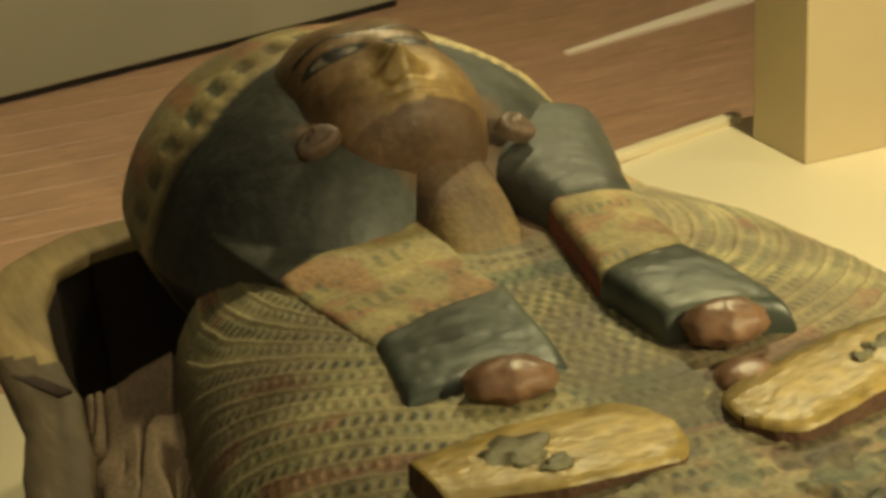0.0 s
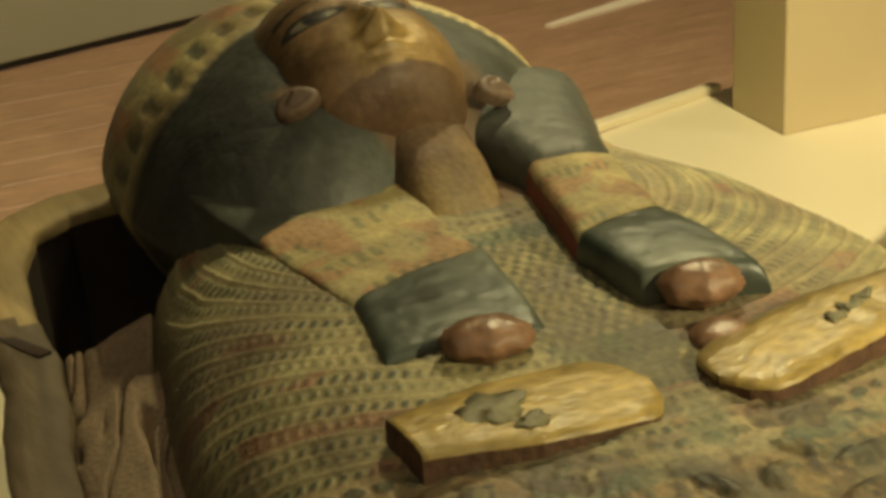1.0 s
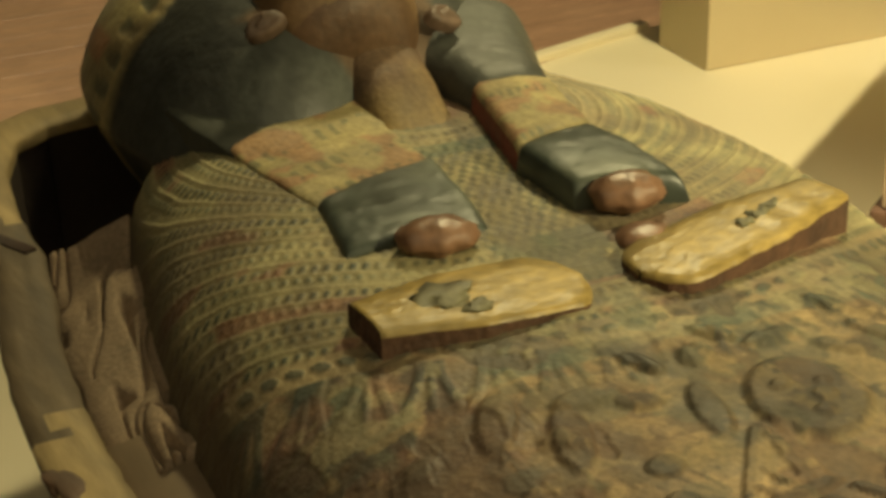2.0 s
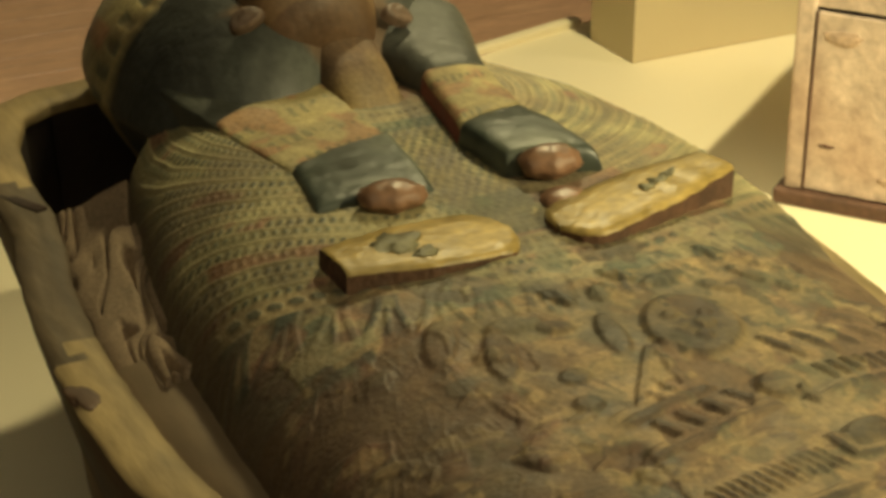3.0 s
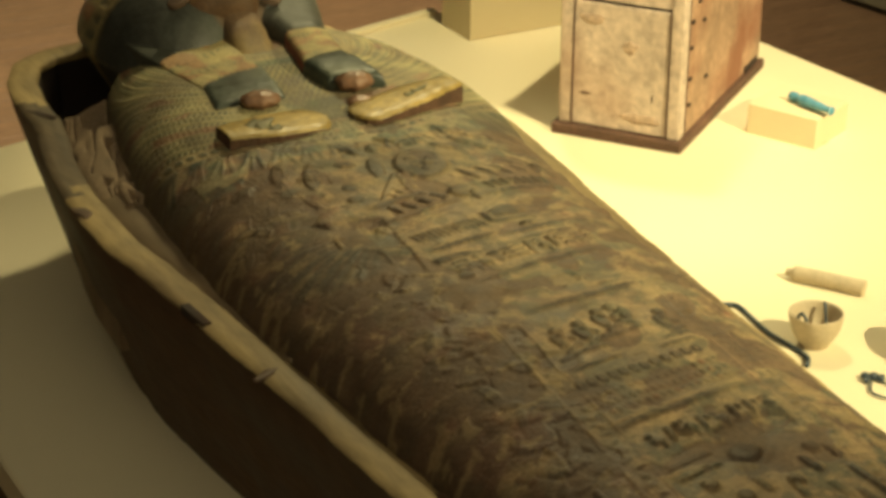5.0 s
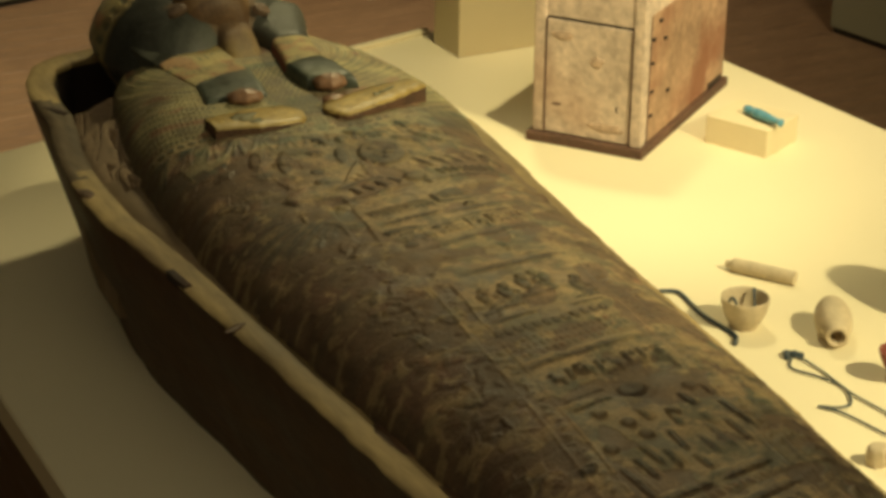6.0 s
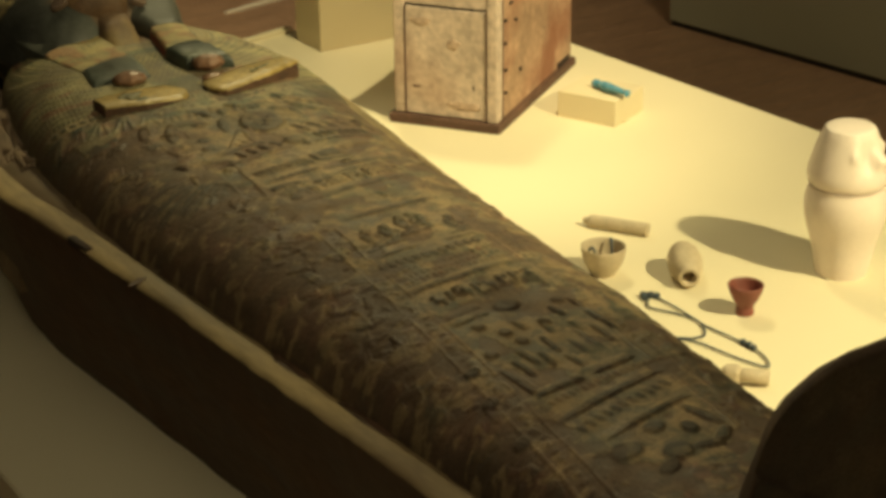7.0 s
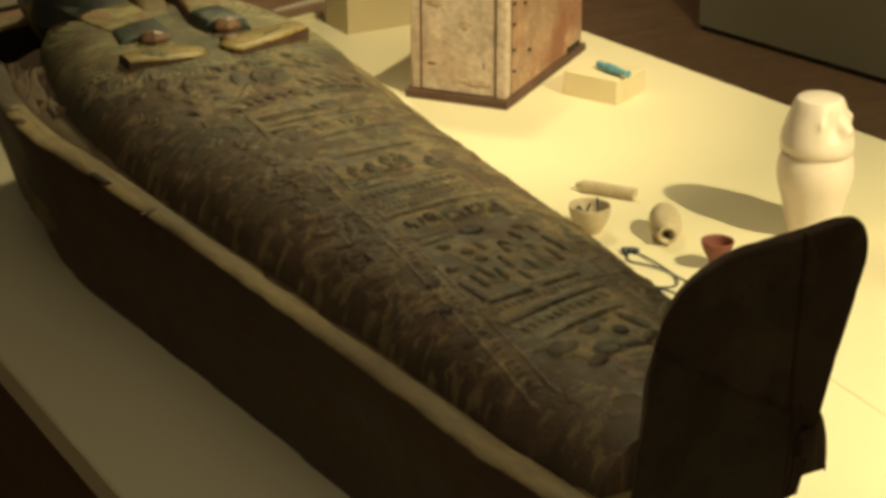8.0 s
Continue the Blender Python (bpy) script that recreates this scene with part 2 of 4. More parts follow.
side_block = thing("display_block", 3.14, 2.75, FLOOR_Z, "olive-grey painted display block beside the plinth", "display block", "blocks round the plinth", rz=10)
part("body", box_bm(0, 0.42, -2.9, 0.0, 0.02, 2.2, 0.006), M_WALL, side_block, smooth=False)
part("shadow_line", box_bm(0.01, 0.38, -2.9, -0.005, 0, 0.02, 0), M_DARK, side_block, "black strip for the shadow line at the foot", smooth=False)

# the plinth: a cream table with an oblique back edge
bm = bmesh.new()
corners = [(-0.49, -2.3), (1.76, -2.3), (1.39, 1.45), (0.93, 1.43), (-0.49, 1.022)]
top = [bm.verts.new((x, y, 0)) for x, y in corners]
low = [bm.verts.new((x, y, -0.05)) for x, y in corners]
bm.faces.new(top)
bm.faces.new(low)
for i in range(5):
    bm.faces.new((top[i], low[i], low[(i + 1) % 5], top[(i + 1) % 5]))
bmesh.ops.bevel(bm, geom=[e for e in bm.edges if all(v.co.z > -0.01 for v in e.verts)], offset=0.003, segments=2, affect="EDGES")
tagged(part("plinth_top", bm, M_TABLE, None, smooth=False), "cream painted top of the low museum plinth", "plinth", kind="structure")
bm = bmesh.new()
top = [bm.verts.new((x * 0.985 + 0.008, y * 0.985, -0.05)) for x, y in corners]
low = [bm.verts.new((x * 0.985 + 0.008, y * 0.985, FLOOR_Z)) for x, y in corners]
bm.faces.new(low)
bm.faces.new(top)
for i in range(5):
    bm.faces.new((top[i], low[i], low[(i + 1) % 5], top[(i + 1) % 5]))
tagged(part("plinth_side", bm, M_SIDE, None, smooth=False), "dark brown wooden side of the museum plinth", "plinth", kind="structure")

pillar = thing("pillar", 0.90, 1.230, 0.0, "beige painted square pillar on the plinth", "pillar")
part("shaft", box_bm(0, 0.42, 0, 0.125, 0, 0.75, 0.003), M_PLINTH, pillar, smooth=False)

# tapered pale sliver laid on the floor in place of a streak of light
strip = thing("light_streak", 1.87, 3.775, FLOOR_Z, "thin pale sliver standing in for a light streak on the floor", "floor strip", rz=15)
bm = bmesh.new()
bmesh.ops.create_cube(bm, size=1)
for v in bm.verts:
    x = v.co.x + 0.5
    v.co = Vector((x * 0.9, v.co.y * (0.02 + 0.08 * x), 0.004 + v.co.z * 0.008))
part("strip", bm, M_TABLE, strip, smooth=False)

# pale strip added along the back of the plinth to stand for its lit edge
lit_edge = thing("lit_edge", 0.922, 1.412, 0.0, "pale strip standing for the lit back edge of the plinth", "trim", rz=13.5)
part("strip", box_bm(-0.62, 0.0, 0.004, 0.022, 0, 0.012, 0.002), M_TABLE, lit_edge, smooth=False)


# ---- the coffin trough ----
def table(ys, vs):
    ys, vs = np.array(ys)[::-1], np.array(vs)[::-1]
    return lambda y: np.interp(y, ys, vs)


trough_half = table([0.725, 0.72, 0.705, 0.665, 0.60, 0.52, 0.42, 0.30, 0.2, 0.1, 0.0, -0.25, -0.56, -0.87, -1.2, -1.40, -1.54, -1.59, -1.61, -1.615],
                    [0.0, 0.115, 0.190, 0.245, 0.277, 0.292, 0.294, 0.322, 0.338, 0.344, 0.341, 0.313, 0.286, 0.264, 0.236, 0.216, 0.190, 0.160, 0.10, 0.0])
axis = table([0.725, 0.3, 0.1, 0.0, -0.25, -0.56, -0.87, -1.2, -1.40, -1.615], [0.000, 0.002, 0.0, -0.006, -0.013, -0.018, -0.024, -0.036, -0.052, -0.070])
HEAD, FOOT, RIM = 0.725, -1.615, 0.315
trough_left = lambda y: axis(y) - trough_half(y)

coffin = thing("outer_coffin", 0, 0, 0, "open dark brown wooden outer coffin with pale worn rim", "coffin")


def outline(shrink, n=260):
    """A closed loop round the trough, from the head end down one side and back, moved in by shrink."""
    t = np.linspace(0, 1, n)
    y = HEAD - (HEAD - FOOT) * (0.5 - 0.5 * np.cos(np.pi * t))
    h = trough_half(y)
    k = np.ones(5) / 5
    h[2:-2] = np.convolve(h, k, "valid")
    pts = [(axis(b) - a, b) for a, b in zip(h, y)] + [(axis(b) + a, b) for a, b in zip(h[::-1][1:-1], y[::-1][1:-1])]
    p = np.array(pts)
    d = np.roll(p, -1, 0) - np.roll(p, 1, 0)
    nrm = np.stack([-d[:, 1], d[:, 0]], -1) / np.maximum(np.linalg.norm(d, axis=1)[:, None], 1e-6)
    return p + nrm * shrink


def loft(loops, mat, name, parent, label="", jitter=0.0, close=False):
    bm = bmesh.new()
    rings = []
    for k, (p, z) in enumerate(loops):
        ring = []
        for x, y in p:
            zz = z + (0.010 if y > 0.45 and z > 0.25 else 0.0) * min(1, (y - 0.45) * 8 if y > 0.45 else 0)
            j = noise.noise_vector(Vector((x, y, z)) * 14) * jitter + noise.noise_vector(Vector((x, y, z)) * 55) * jitter * 0.5
            ring.append(bm.verts.new((x + j.x, y + j.y, zz + j.z * 0.22)))
        rings.append(ring)
    for a, b in zip(rings, rings[1:]):
        for i in range(len(a)):
            bm.faces.new((a[i], a[(i + 1) % len(a)], b[(i + 1) % len(a)], b[i]))
    if close:
        bm.faces.new(rings[-1])
    return part(name, bm, mat, parent, label)


loft([(outline(0.090), 0.0), (outline(0.083), 0.02), (outline(0.060), 0.10), (outline(0.030), 0.20), (outline(0.006), 0.285), (outline(0.001), RIM - 0.004)], M_TROUGH, "side_wall", coffin, "dark brown painted outer side", 0.003)
rim = loft([(outline(0.001), RIM - 0.004), (outline(0.0035), RIM), (outline(0.016), RIM + 0.001), (outline(0.030), RIM + 0.001), (outline(0.044), RIM), (outline(0.0465), RIM - 0.004), (outline(0.047), RIM - 0.012)], [M_RIM, M_RIMOLD], "rim", coffin, "pale bare wood rim, chipped and greyed at the head", 0.0036)
for p in rim.data.polygons:
    p.material_index = 1 if 0.16 + 0.05 * noise.noise(p.center * 30) < p.center.y < 0.50 + 0.04 * noise.noise(p.center * 25) else 0
loft([(outline(0.046), RIM - 0.010), (outline(0.055), 0.2), (outline(0.085), 0.03)], M_INNER, "inner_face", coffin, "near-black inside", 0.003, close=True)


def mortise(x, y, rz, length):
    bm = box_bm(-0.006, 0.006, -length / 2, length / 2, -0.01, 0.0030, 0.001)
    ob = part("mortise", bm, M_CRACK, coffin, "dark empty peg slot")
    ob.matrix_local = pose(x, y, RIM, 0, 0, rz)


mortise(-0.268, 0.455, 25, 0.055)
mortise(-0.317, -0.265, 4, 0.062)


def chip(x, y, a, b, rz):
    """A dark bruise where the edge of the rim has broken away."""
    bm = bmesh.new()
    bmesh.ops.create_uvsphere(bm, u_segments=24, v_segments=12, radius=1)
    for v in bm.verts:
        k = 1 + 0.5 * noise.noise(v.co * 1.6 + Vector((x * 50, y * 50, 0)))
        v.co = Vector((v.co.x * a * k, v.co.y * b * k, v.co.z * 0.0026))
    ob = part("chip", bm, M_TROUGH, coffin, "dark chipped place in the rim")
    ob.matrix_local = pose(x, y, RIM, 0, 0, rz)


chip(-0.334, 0.085, 0.012, 0.024, 8)
chip(-0.305, -0.443, 0.020, 0.007, 25)
chip(-0.250, -0.800, 0.010, 0.045, 4)
chip(-0.243, -0.980, 0.008, 0.060, 5)
chip(-0.268, 0.520, 0.022, 0.006, 10)

part("splinter", rough_up(box_bm(0.044, 0.070, -1.630, -1.600, 0.330, 0.360, 0.004, 2), 0.003, 40), M_TROUGH, coffin, "dark broken corner of the foot end")

# inner ledge that fills the gap beside the lid
bm = bmesh.new()
rows = []
for i in range(60):
    t = i / 59
    y = 0.13 - 0.56 * t
    xo = float(trough_left(y)) + 0.045
    w = 0.060 * (1 - t) ** 0.75 + 0.003
    j = 0.003 * noise.noise(Vector((y * 20, 3, 0)))
    k = 0.003 * noise.noise(Vector((y * 30, 9, 0)))
    rows.append([bm.verts.new((xo - 0.004, y, RIM - 0.022)), bm.verts.new((xo + 0.002, y, RIM - 0.008 + j)), bm.verts.new((xo + w * 0.55, y, RIM - 0.001 + j)), bm.verts.new((xo + w + k, y, RIM + 0.003)), bm.verts.new((xo + w + k + 0.003, y, RIM - 0.06))])
for a, b in zip(rows, rows[1:]):
    for k in range(4):
        bm.faces.new((a[k], a[k + 1], b[k + 1], b[k]))
part("inner_ledge", bm, M_LEDGE, coffin, "pale bare wood ledge inside the rim")

# linen tucked between the shoulder and the rim
linen = thing("linen_wrapping", -0.25, 0.2, 0.2, "creased brown linen wrapping tucked inside the trough", "linen")
U, V = np.meshgrid(np.linspace(0, 1, 80), np.linspace(0, 1, 140))
LY = 0.418 - 0.34 * V - 0.02 * U * (1 - V)
lid_side = np.interp(LY, [0.05, 0.14, 0.22, 0.31, 0.42], [-0.243, -0.238, -0.222, -0.198, -0.172])
LX = (trough_left(LY) + 0.047) * (1 - U) + U * lid_side
crease = V * 1.5 + U * 1.6 + 1.3 * vnoise(U, V, 0.30, 5)
folds = 1 - np.abs(np.sin(crease * 2.6)) ** 0.55
thin = (1 - np.abs(np.sin(crease * 6.1 + 3 * vnoise(U, V, 0.4, 6)))) ** 4
LZ = 0.298 + 0.034 * U ** 0.7 - 0.011 * folds * vnoise(U, V, 0.30, 8) * np.minimum(1, V * 5 + 0.2) - 0.016 * thin * step(0.45, 0.3, vnoise(U, V, 0.22, 7)) + 0.010 * (vnoise(U, V, 0.3, 9) - 0.5) + 0.014 * np.exp(-(V / 0.06) ** 2)
grid_mesh("cloth", LX + 0.25, LY - 0.2, LZ - 0.2, M_CLOTH, linen, skirt=-0.10)
hem = curve_interp([(-0.236 + 0.25, 0.416 - 0.2, 0.108), (-0.215 + 0.25, 0.412 - 0.2, 0.122), (-0.185 + 0.25, 0.398 - 0.2, 0.134)], 10)
part("hem", rough_up(tube(hem, 0.0045, 10), 0.0015, 60), M_CLOTH, linen, "rolled edge of the linen")

# ---- the coffin lid ----
lid = thing("inner_coffin", 0, 0, 0.3, "painted inner coffin with carved boards and relief signs", "coffin")
LCX = -0.018
lid_half = table([0.432, 0.428, 0.420, 0.395, 0.315, 0.22, 0.12, -0.05, -0.2, -0.35, -0.68, -0.9, -1.24, -1.45, -1.56, -1.575],
                 [0.150, 0.158, 0.165, 0.175, 0.194, 0.216, 0.234, 0.249, 0.255, 0.254, 0.236, 0.226, 0.205, 0.195, 0.190, 0.19])
lid_right = table([0.432, 0.428, 0.420, 0.395, 0.315, 0.22, 0.12, 0.03, -0.02, -0.06, -0.17, -0.35, -0.55, -0.75, -0.95, -1.2, -1.36, -1.575],
                  [0.242, 0.258, 0.268, 0.284, 0.312, 0.331, 0.334, 0.328, 0.316, 0.305, 0.294, 0.272, 0.252, 0.236, 0.221, 0.186, 0.170, 0.155])
lid_top = table([0.432, 0.422, 0.400, 0.32, 0.15, 0.0, -0.15, -0.35, -0.55, -0.85, -1.0, -1.3, -1.575],
                [0.372, 0.398, 0.414, 0.421, 0.424, 0.416, 0.410, 0.406, 0.412, 0.408, 0.408, 0.40, 0.395])

ys = np.concatenate([np.arange(-1.57, -0.45, 0.0022), np.arange(-0.45, 0.431, 0.0017)])
us = np.linspace(-1, 1, 361)
us = np.sign(us) * (1 - (1 - np.abs(us)) ** 1.25)
U, Y = np.meshgrid(us, ys)
X = LCX + U * np.where(U < 0, lid_half(Y), lid_right(Y))
arch = lambda u: np.clip(1 - np.abs(u) ** 3.6, 0, 1) ** 0.36
Z = 0.262 + (lid_top(Y) - 0.262) * arch(U)
DX = X - LCX

OCHRE, GREEN, DKGREEN = np.array([0.305, 0.250, 0.112]), np.array([0.080, 0.100, 0.060]), np.array([0.038, 0.048, 0.034])
RED, BROWN, DARK, PALE = np.array([0.27, 0.10, 0.055]), np.array([0.128, 0.088, 0.050]), np.array([0.040, 0.029, 0.020]), np.array([0.38, 0.305, 0.145])
C = np.zeros((*X.shape, 3)) + BROWN
R = np.zeros_like(X)
K = np.zeros_like(X)


def blend(mask, colour, amount=1.0):
    global C
    k = (np.clip(mask, 0, 1) * amount)[..., None]
    C = C * (1 - k) + colour * k


# body ground: worn brown, green and ochre patches
blend(step(0.50, 0.07, fnoise(X, Y, 0.05, 11)), OCHRE, 0.6)
blend(step(0.54, 0.06, fnoise(X, Y, 0.04, 21)), GREEN, 0.8)
blend(step(0.58, 0.06, fnoise(X, Y, 0.045, 31)), RED, 0.5)
blend(step(0.60, 0.05, fnoise(X, Y, 0.025, 33)), PALE, 0.45)
blend(step(0.60, 0.05, fnoise(X, Y, 0.03, 35)), DARK, 0.6)

# folded wings on both flanks: long dark barbs in fans
for side, cx, cy, reach, power in ((-1, -0.075, -0.325, 0.150, 0.95),):
    ax, ay = X - LCX - cx, Y - cy
    ang, rad = np.arctan2(ax * side, -ay), np.hypot(ax, ay)
    zone = step(0.025, 0.01, rad) * (1 - step(reach, 0.03, rad + 0.05 * (vnoise(X, Y, 0.03, 43) - 0.5))) * step(0.80, 0.14, np.cos(ang - 1.20)) * step(0.30, 0.25, fnoise(X, Y, 0.05, 45))
    barb = step(-0.2, 0.6, np.sin(ang * 46 + 2.5 * vnoise(X, Y, 0.05, 41)))
    blend(zone, DKGREEN, 0.95 * power)
    blend(zone * (1 - barb), OCHRE, 0.28 * power)
    blend(zone * barb * step(reach * 0.5, 0.04, rad), DARK, power)
    R += 0.0006 * zone * barb
    if side < 0:
        wing = zone

# central panel with registers, set askew on the lid
panel_mid = lambda y: 0.027 + 0.105 * (np.maximum(y, -1.4) + 0.5)
PM = X - panel_mid(Y)
panel = step(-0.090, 0.004, PM) * (1 - step(0.088, 0.004, PM)) * step(-1.40, 0.01, Y) * (1 - step(-0.33, 0.03, Y))
blend(panel, OCHRE * 0.66 + GREEN * 0.34, 0.85)
blend(panel * step(0.52, 0.05, fnoise(X, Y, 0.035, 101)), PALE * 1.1, 0.7)
blend(panel * step(0.54, 0.06, fnoise(X, Y, 0.03, 103)), GREEN, 0.65)
crest = step(-0.13, 0.02, X) * (1 - step(0.235, 0.02, X)) * step(-0.34, 0.02, Y) * (1 - step(-0.07, 0.03, Y))
blend(crest, OCHRE * 0.55 + GREEN * 0.45, 0.7)
blend(crest * step(0.52, 0.05, fnoise(X, Y, 0.03, 105)), PALE, 0.6)
blend(crest * step(0.54, 0.05, fnoise(X, Y, 0.025, 107)), DKGREEN, 0.5)
for edge in (-0.122, -0.094, 0.092, 0.118):
    line = (1 - step(0.0022, 0.0015, np.abs(PM - edge))) * step(-1.42, 0.01, Y) * (1 - step(-0.56, 0.06, Y)) * step(0.38, 0.15, fnoise(X, Y, 0.06, 109))
    blend(line, PALE, 0.75)
    R += 0.0012 * line
column = ((np.abs(PM + 0.108) < 0.012) | (np.abs(PM - 0.105) < 0.011)) & (Y < -0.58) & (Y > -1.40)
blend(column.astype(float), OCHRE, 0.55)


def stamp(x, y, a, b, rot, colour, lift, square=False, amount=0.8, soft=0.25):
    """One raised sign: an ellipse or a rounded bar, laid into the lid's relief."""
    global C
    m = max(a, b) * 1.6
    i0, i1 = np.searchsorted(ys, (y - m, y + m))
    if i1 <= i0:
        return
    xs, yy = X[i0:i1] - x, Y[i0:i1] - y
    c, s = math.cos(rot), math.sin(rot)
    p, q = (xs * c + yy * s) / a, (-xs * s + yy * c) / b
    d = (np.abs(p) ** 4 + np.abs(q) ** 4) ** 0.25 if square else np.hypot(p, q)
    k = 1 - step(1.0, soft, d)
    R[i0:i1] += 1.40 * lift * k * (1 - 0.3 * np.minimum(d, 1) ** 2)
    if amount > 0.7 and lift > 0.0015 and colour.sum() < 0.16:
        K[i0:i1] = np.maximum(K[i0:i1], k)
    k = (k * amount)[..., None]
    C[i0:i1] = C[i0:i1] * (1 - k) + colour * k
    rim = np.clip(1 - np.abs(d - 1.15) / 0.22, 0, 1)[..., None] * 0.50 * amount
    C[i0:i1] = C[i0:i1] * (1 - rim) + DARK * rim


rng = random.Random(23)
INK = DARK * 0.6 + DKGREEN * 0.4


def bar(x0, y0, x1, y1, w=0.0032, colour=INK, lift=0.0026):
    """A raised straight rule with a pale worn ledge along it."""
    a, r = math.hypot(x1 - x0, y1 - y0) / 2, math.atan2(y1 - y0, x1 - x0)
    stamp((x0 + x1) / 2 - w * 1.9 * math.sin(r), (y0 + y1) / 2 + w * 1.9 * math.cos(r), a, w * 1.1, r, PALE * 0.9, lift * 0.6, True, 0.55)
    stamp((x0 + x1) / 2, (y0 + y1) / 2, a, w, r, colour, lift, True)


def row(x0, y0, x1, y1, n, draw):
    for i in range(n):
        f = i / (n - 1)
        draw(x0 + (x1 - x0) * f, y0 + (y1 - y0) * f, math.atan2(y1 - y0, x1 - x0), i)


def tooth_of(a, b, colour, lift, lean=0.0):
    return lambda x, y, r, i: stamp(x, y, a, b, r + lean, colour, lift, True)


def sign_of(h):
    """One of a few kinds of raised sign, within a register of height h."""
    def draw(x, y, r, i):
        k, col = rng.random(), rng.choice([DKGREEN, DKGREEN, GREEN, INK])
        w = rng.uniform(0.006, 0.010)
        stamp(x, y, w * 1.2, h * 0.52, r, PALE, 0.0004, True, 0.45)
        if k < 0.28:
            for q in (-0.28, 0.0, 0.28):
                stamp(x, y + h * q, w, 0.0032, r + rng.uniform(-0.1, 0.1), col, 0.0026, True)
        elif k < 0.55:
            stamp(x - 0.003, y, 0.0034, h * 0.42, r + rng.uniform(-0.3, 0.3), col, 0.0028, True)
            stamp(x + 0.006, y + h * 0.2, 0.0040, 0.0050, r, col, 0.0026)
        elif k < 0.8:
            stamp(x, y - h * 0.12, w, h * 0.20, r + rng.uniform(-0.6, 0.6), col, 0.0030)
            stamp(x - w * 0.6, y + h * 0.26, 0.0042, h * 0.14, r, col, 0.0026)
            stamp(x + w * 0.3, y - h * 0.40, 0.0026, h * 0.14, r, col, 0.0020, True)
        else:
            stamp(x, y + h * 0.22, w * 0.8, h * 0.13, r, col, 0.0028)
            stamp(x, y - h * 0.2, w * 0.6, h * 0.2, r + 0.5, col, 0.0026, True)
    return draw


def figure(x, y, h, face=1):
    """A seated or standing painted figure: head, trunk, limbs."""
    col = rng.choice([DKGREEN, INK, DKGREEN, GREEN])
    stamp(x, y, h * 0.42, h * 0.56, 0, PALE, 0.0003, True, 0.5)
    stamp(x + 0.1 * h * face, y + h * 0.38, h * 0.10, h * 0.11, 0, col, 0.0030)
    stamp(x, y + h * 0.08, h * 0.11, h * 0.22, 0.15 * face, col, 0.0030)
    stamp(x + 0.14 * h * face, y + h * 0.12, h * 0.16, h * 0.045, -0.5 * face, col, 0.0026, True)
    stamp(x + 0.10 * h * face, y - h * 0.18, h * 0.20, h * 0.06, 0.5 * face, col, 0.0028, True)
    stamp(x - 0.02 * h * face, y - h * 0.34, h * 0.24, h * 0.055, 0.1, col, 0.0028, True)


# the group at the head of the panel: a dark mound, a gabled shrine on posts, a comb of strokes
stamp(0.040, -0.172, 0.036, 0.046, -0.45, DARK * 0.5 + DKGREEN * 0.5, 0.0040, False, 0.95, 0.15)
for x, y, r in ((0.028, -0.160, 0.007), (0.045, -0.180, 0.008), (0.055, -0.165, 0.006), (0.035, -0.195, 0.007)):
    stamp(x, y, r, r * 0.8, 0.4, DARK, 0.0016)
bar(-0.003, -0.184, -0.012, -0.250, 0.0042)
bar(-0.006, -0.184, -0.058, -0.254, 0.0030)
bar(-0.030, -0.226, -0.022, -0.250, 0.0030)
bar(-0.044, -0.240, -0.038, -0.256, 0.0030)
stamp(-0.028, -0.228, 0.020, 0.030, -0.5, PALE * 1.1, 0.0004, False, 0.6)
bar(-0.080, -0.269, 0.004, -0.250, 0.0046)
row(-0.054, -0.285, 0.012, -0.270, 4, tooth_of(0.0046, 0.0125, INK, 0.0034, 0.25))
row(-0.044, -0.285, 0.003, -0.272, 3, tooth_of(0.0036, 0.0130, PALE, 0.0012, 0.25))
bar(-0.084, -0.312, 0.026, -0.292, 0.0036)
stamp(-0.028, -0.345, 0.050, 0.028, 0.10, PALE * 0.75 + GREEN * 0.2, 0.0012, True, 0.7)
row(-0.072, -0.374, 0.020, -0.362, 13, tooth_of(0.0021, 0.0135, DARK, 0.0018, 0.15))
stamp(0.046, -0.272, 0.017, 0.018, 0.3, DKGREEN, 0.0036)
stamp(0.055, -0.292, 0.005, 0.010, 0.3, DKGREEN, 0.0026)
stamp(0.066, -0.345, 0.024, 0.013, 0.1, DKGREEN, 0.0030)
bar(0.034, -0.338, 0.036, -0.368, 0.0030)
bar(0.036, -0.369, 0.085, -0.374, 0.0034)
bar(0.066, -0.293, 0.176, -0.280, 0.0034)
row(0.088, -0.268, 0.172, -0.262, 8, tooth_of(0.0034, 0.0120, INK, 0.0026, 0.2))
for i in range(5):
    bar(0.072 + 0.026 * i, -0.205 - 0.002 * i, 0.088 + 0.026 * i, -0.246 + 0.004 * i, 0.0034, rng.choice([INK, DKGREEN, GREEN]))
for x, y, a, b, r in ((0.119, -0.080, 0.016, 0.006, -0.9), (0.128, -0.120, 0.020, 0.007, -0.9), (0.098, -0.130, 0.022, 0.008, -0.6), (0.16, -0.150, 0.024, 0.008, -0.5), (0.20, -0.185, 0.026, 0.007, -0.6), (0.19, -0.225, 0.022, 0.008, -0.4), (0.16, -0.200, 0.018, 0.006, -0.8), (0.15, -0.105, 0.020, 0.007, -0.7)):
    stamp(x, y, a, b, r, rng.choice([DKGREEN, GREEN, INK]), 0.0026)
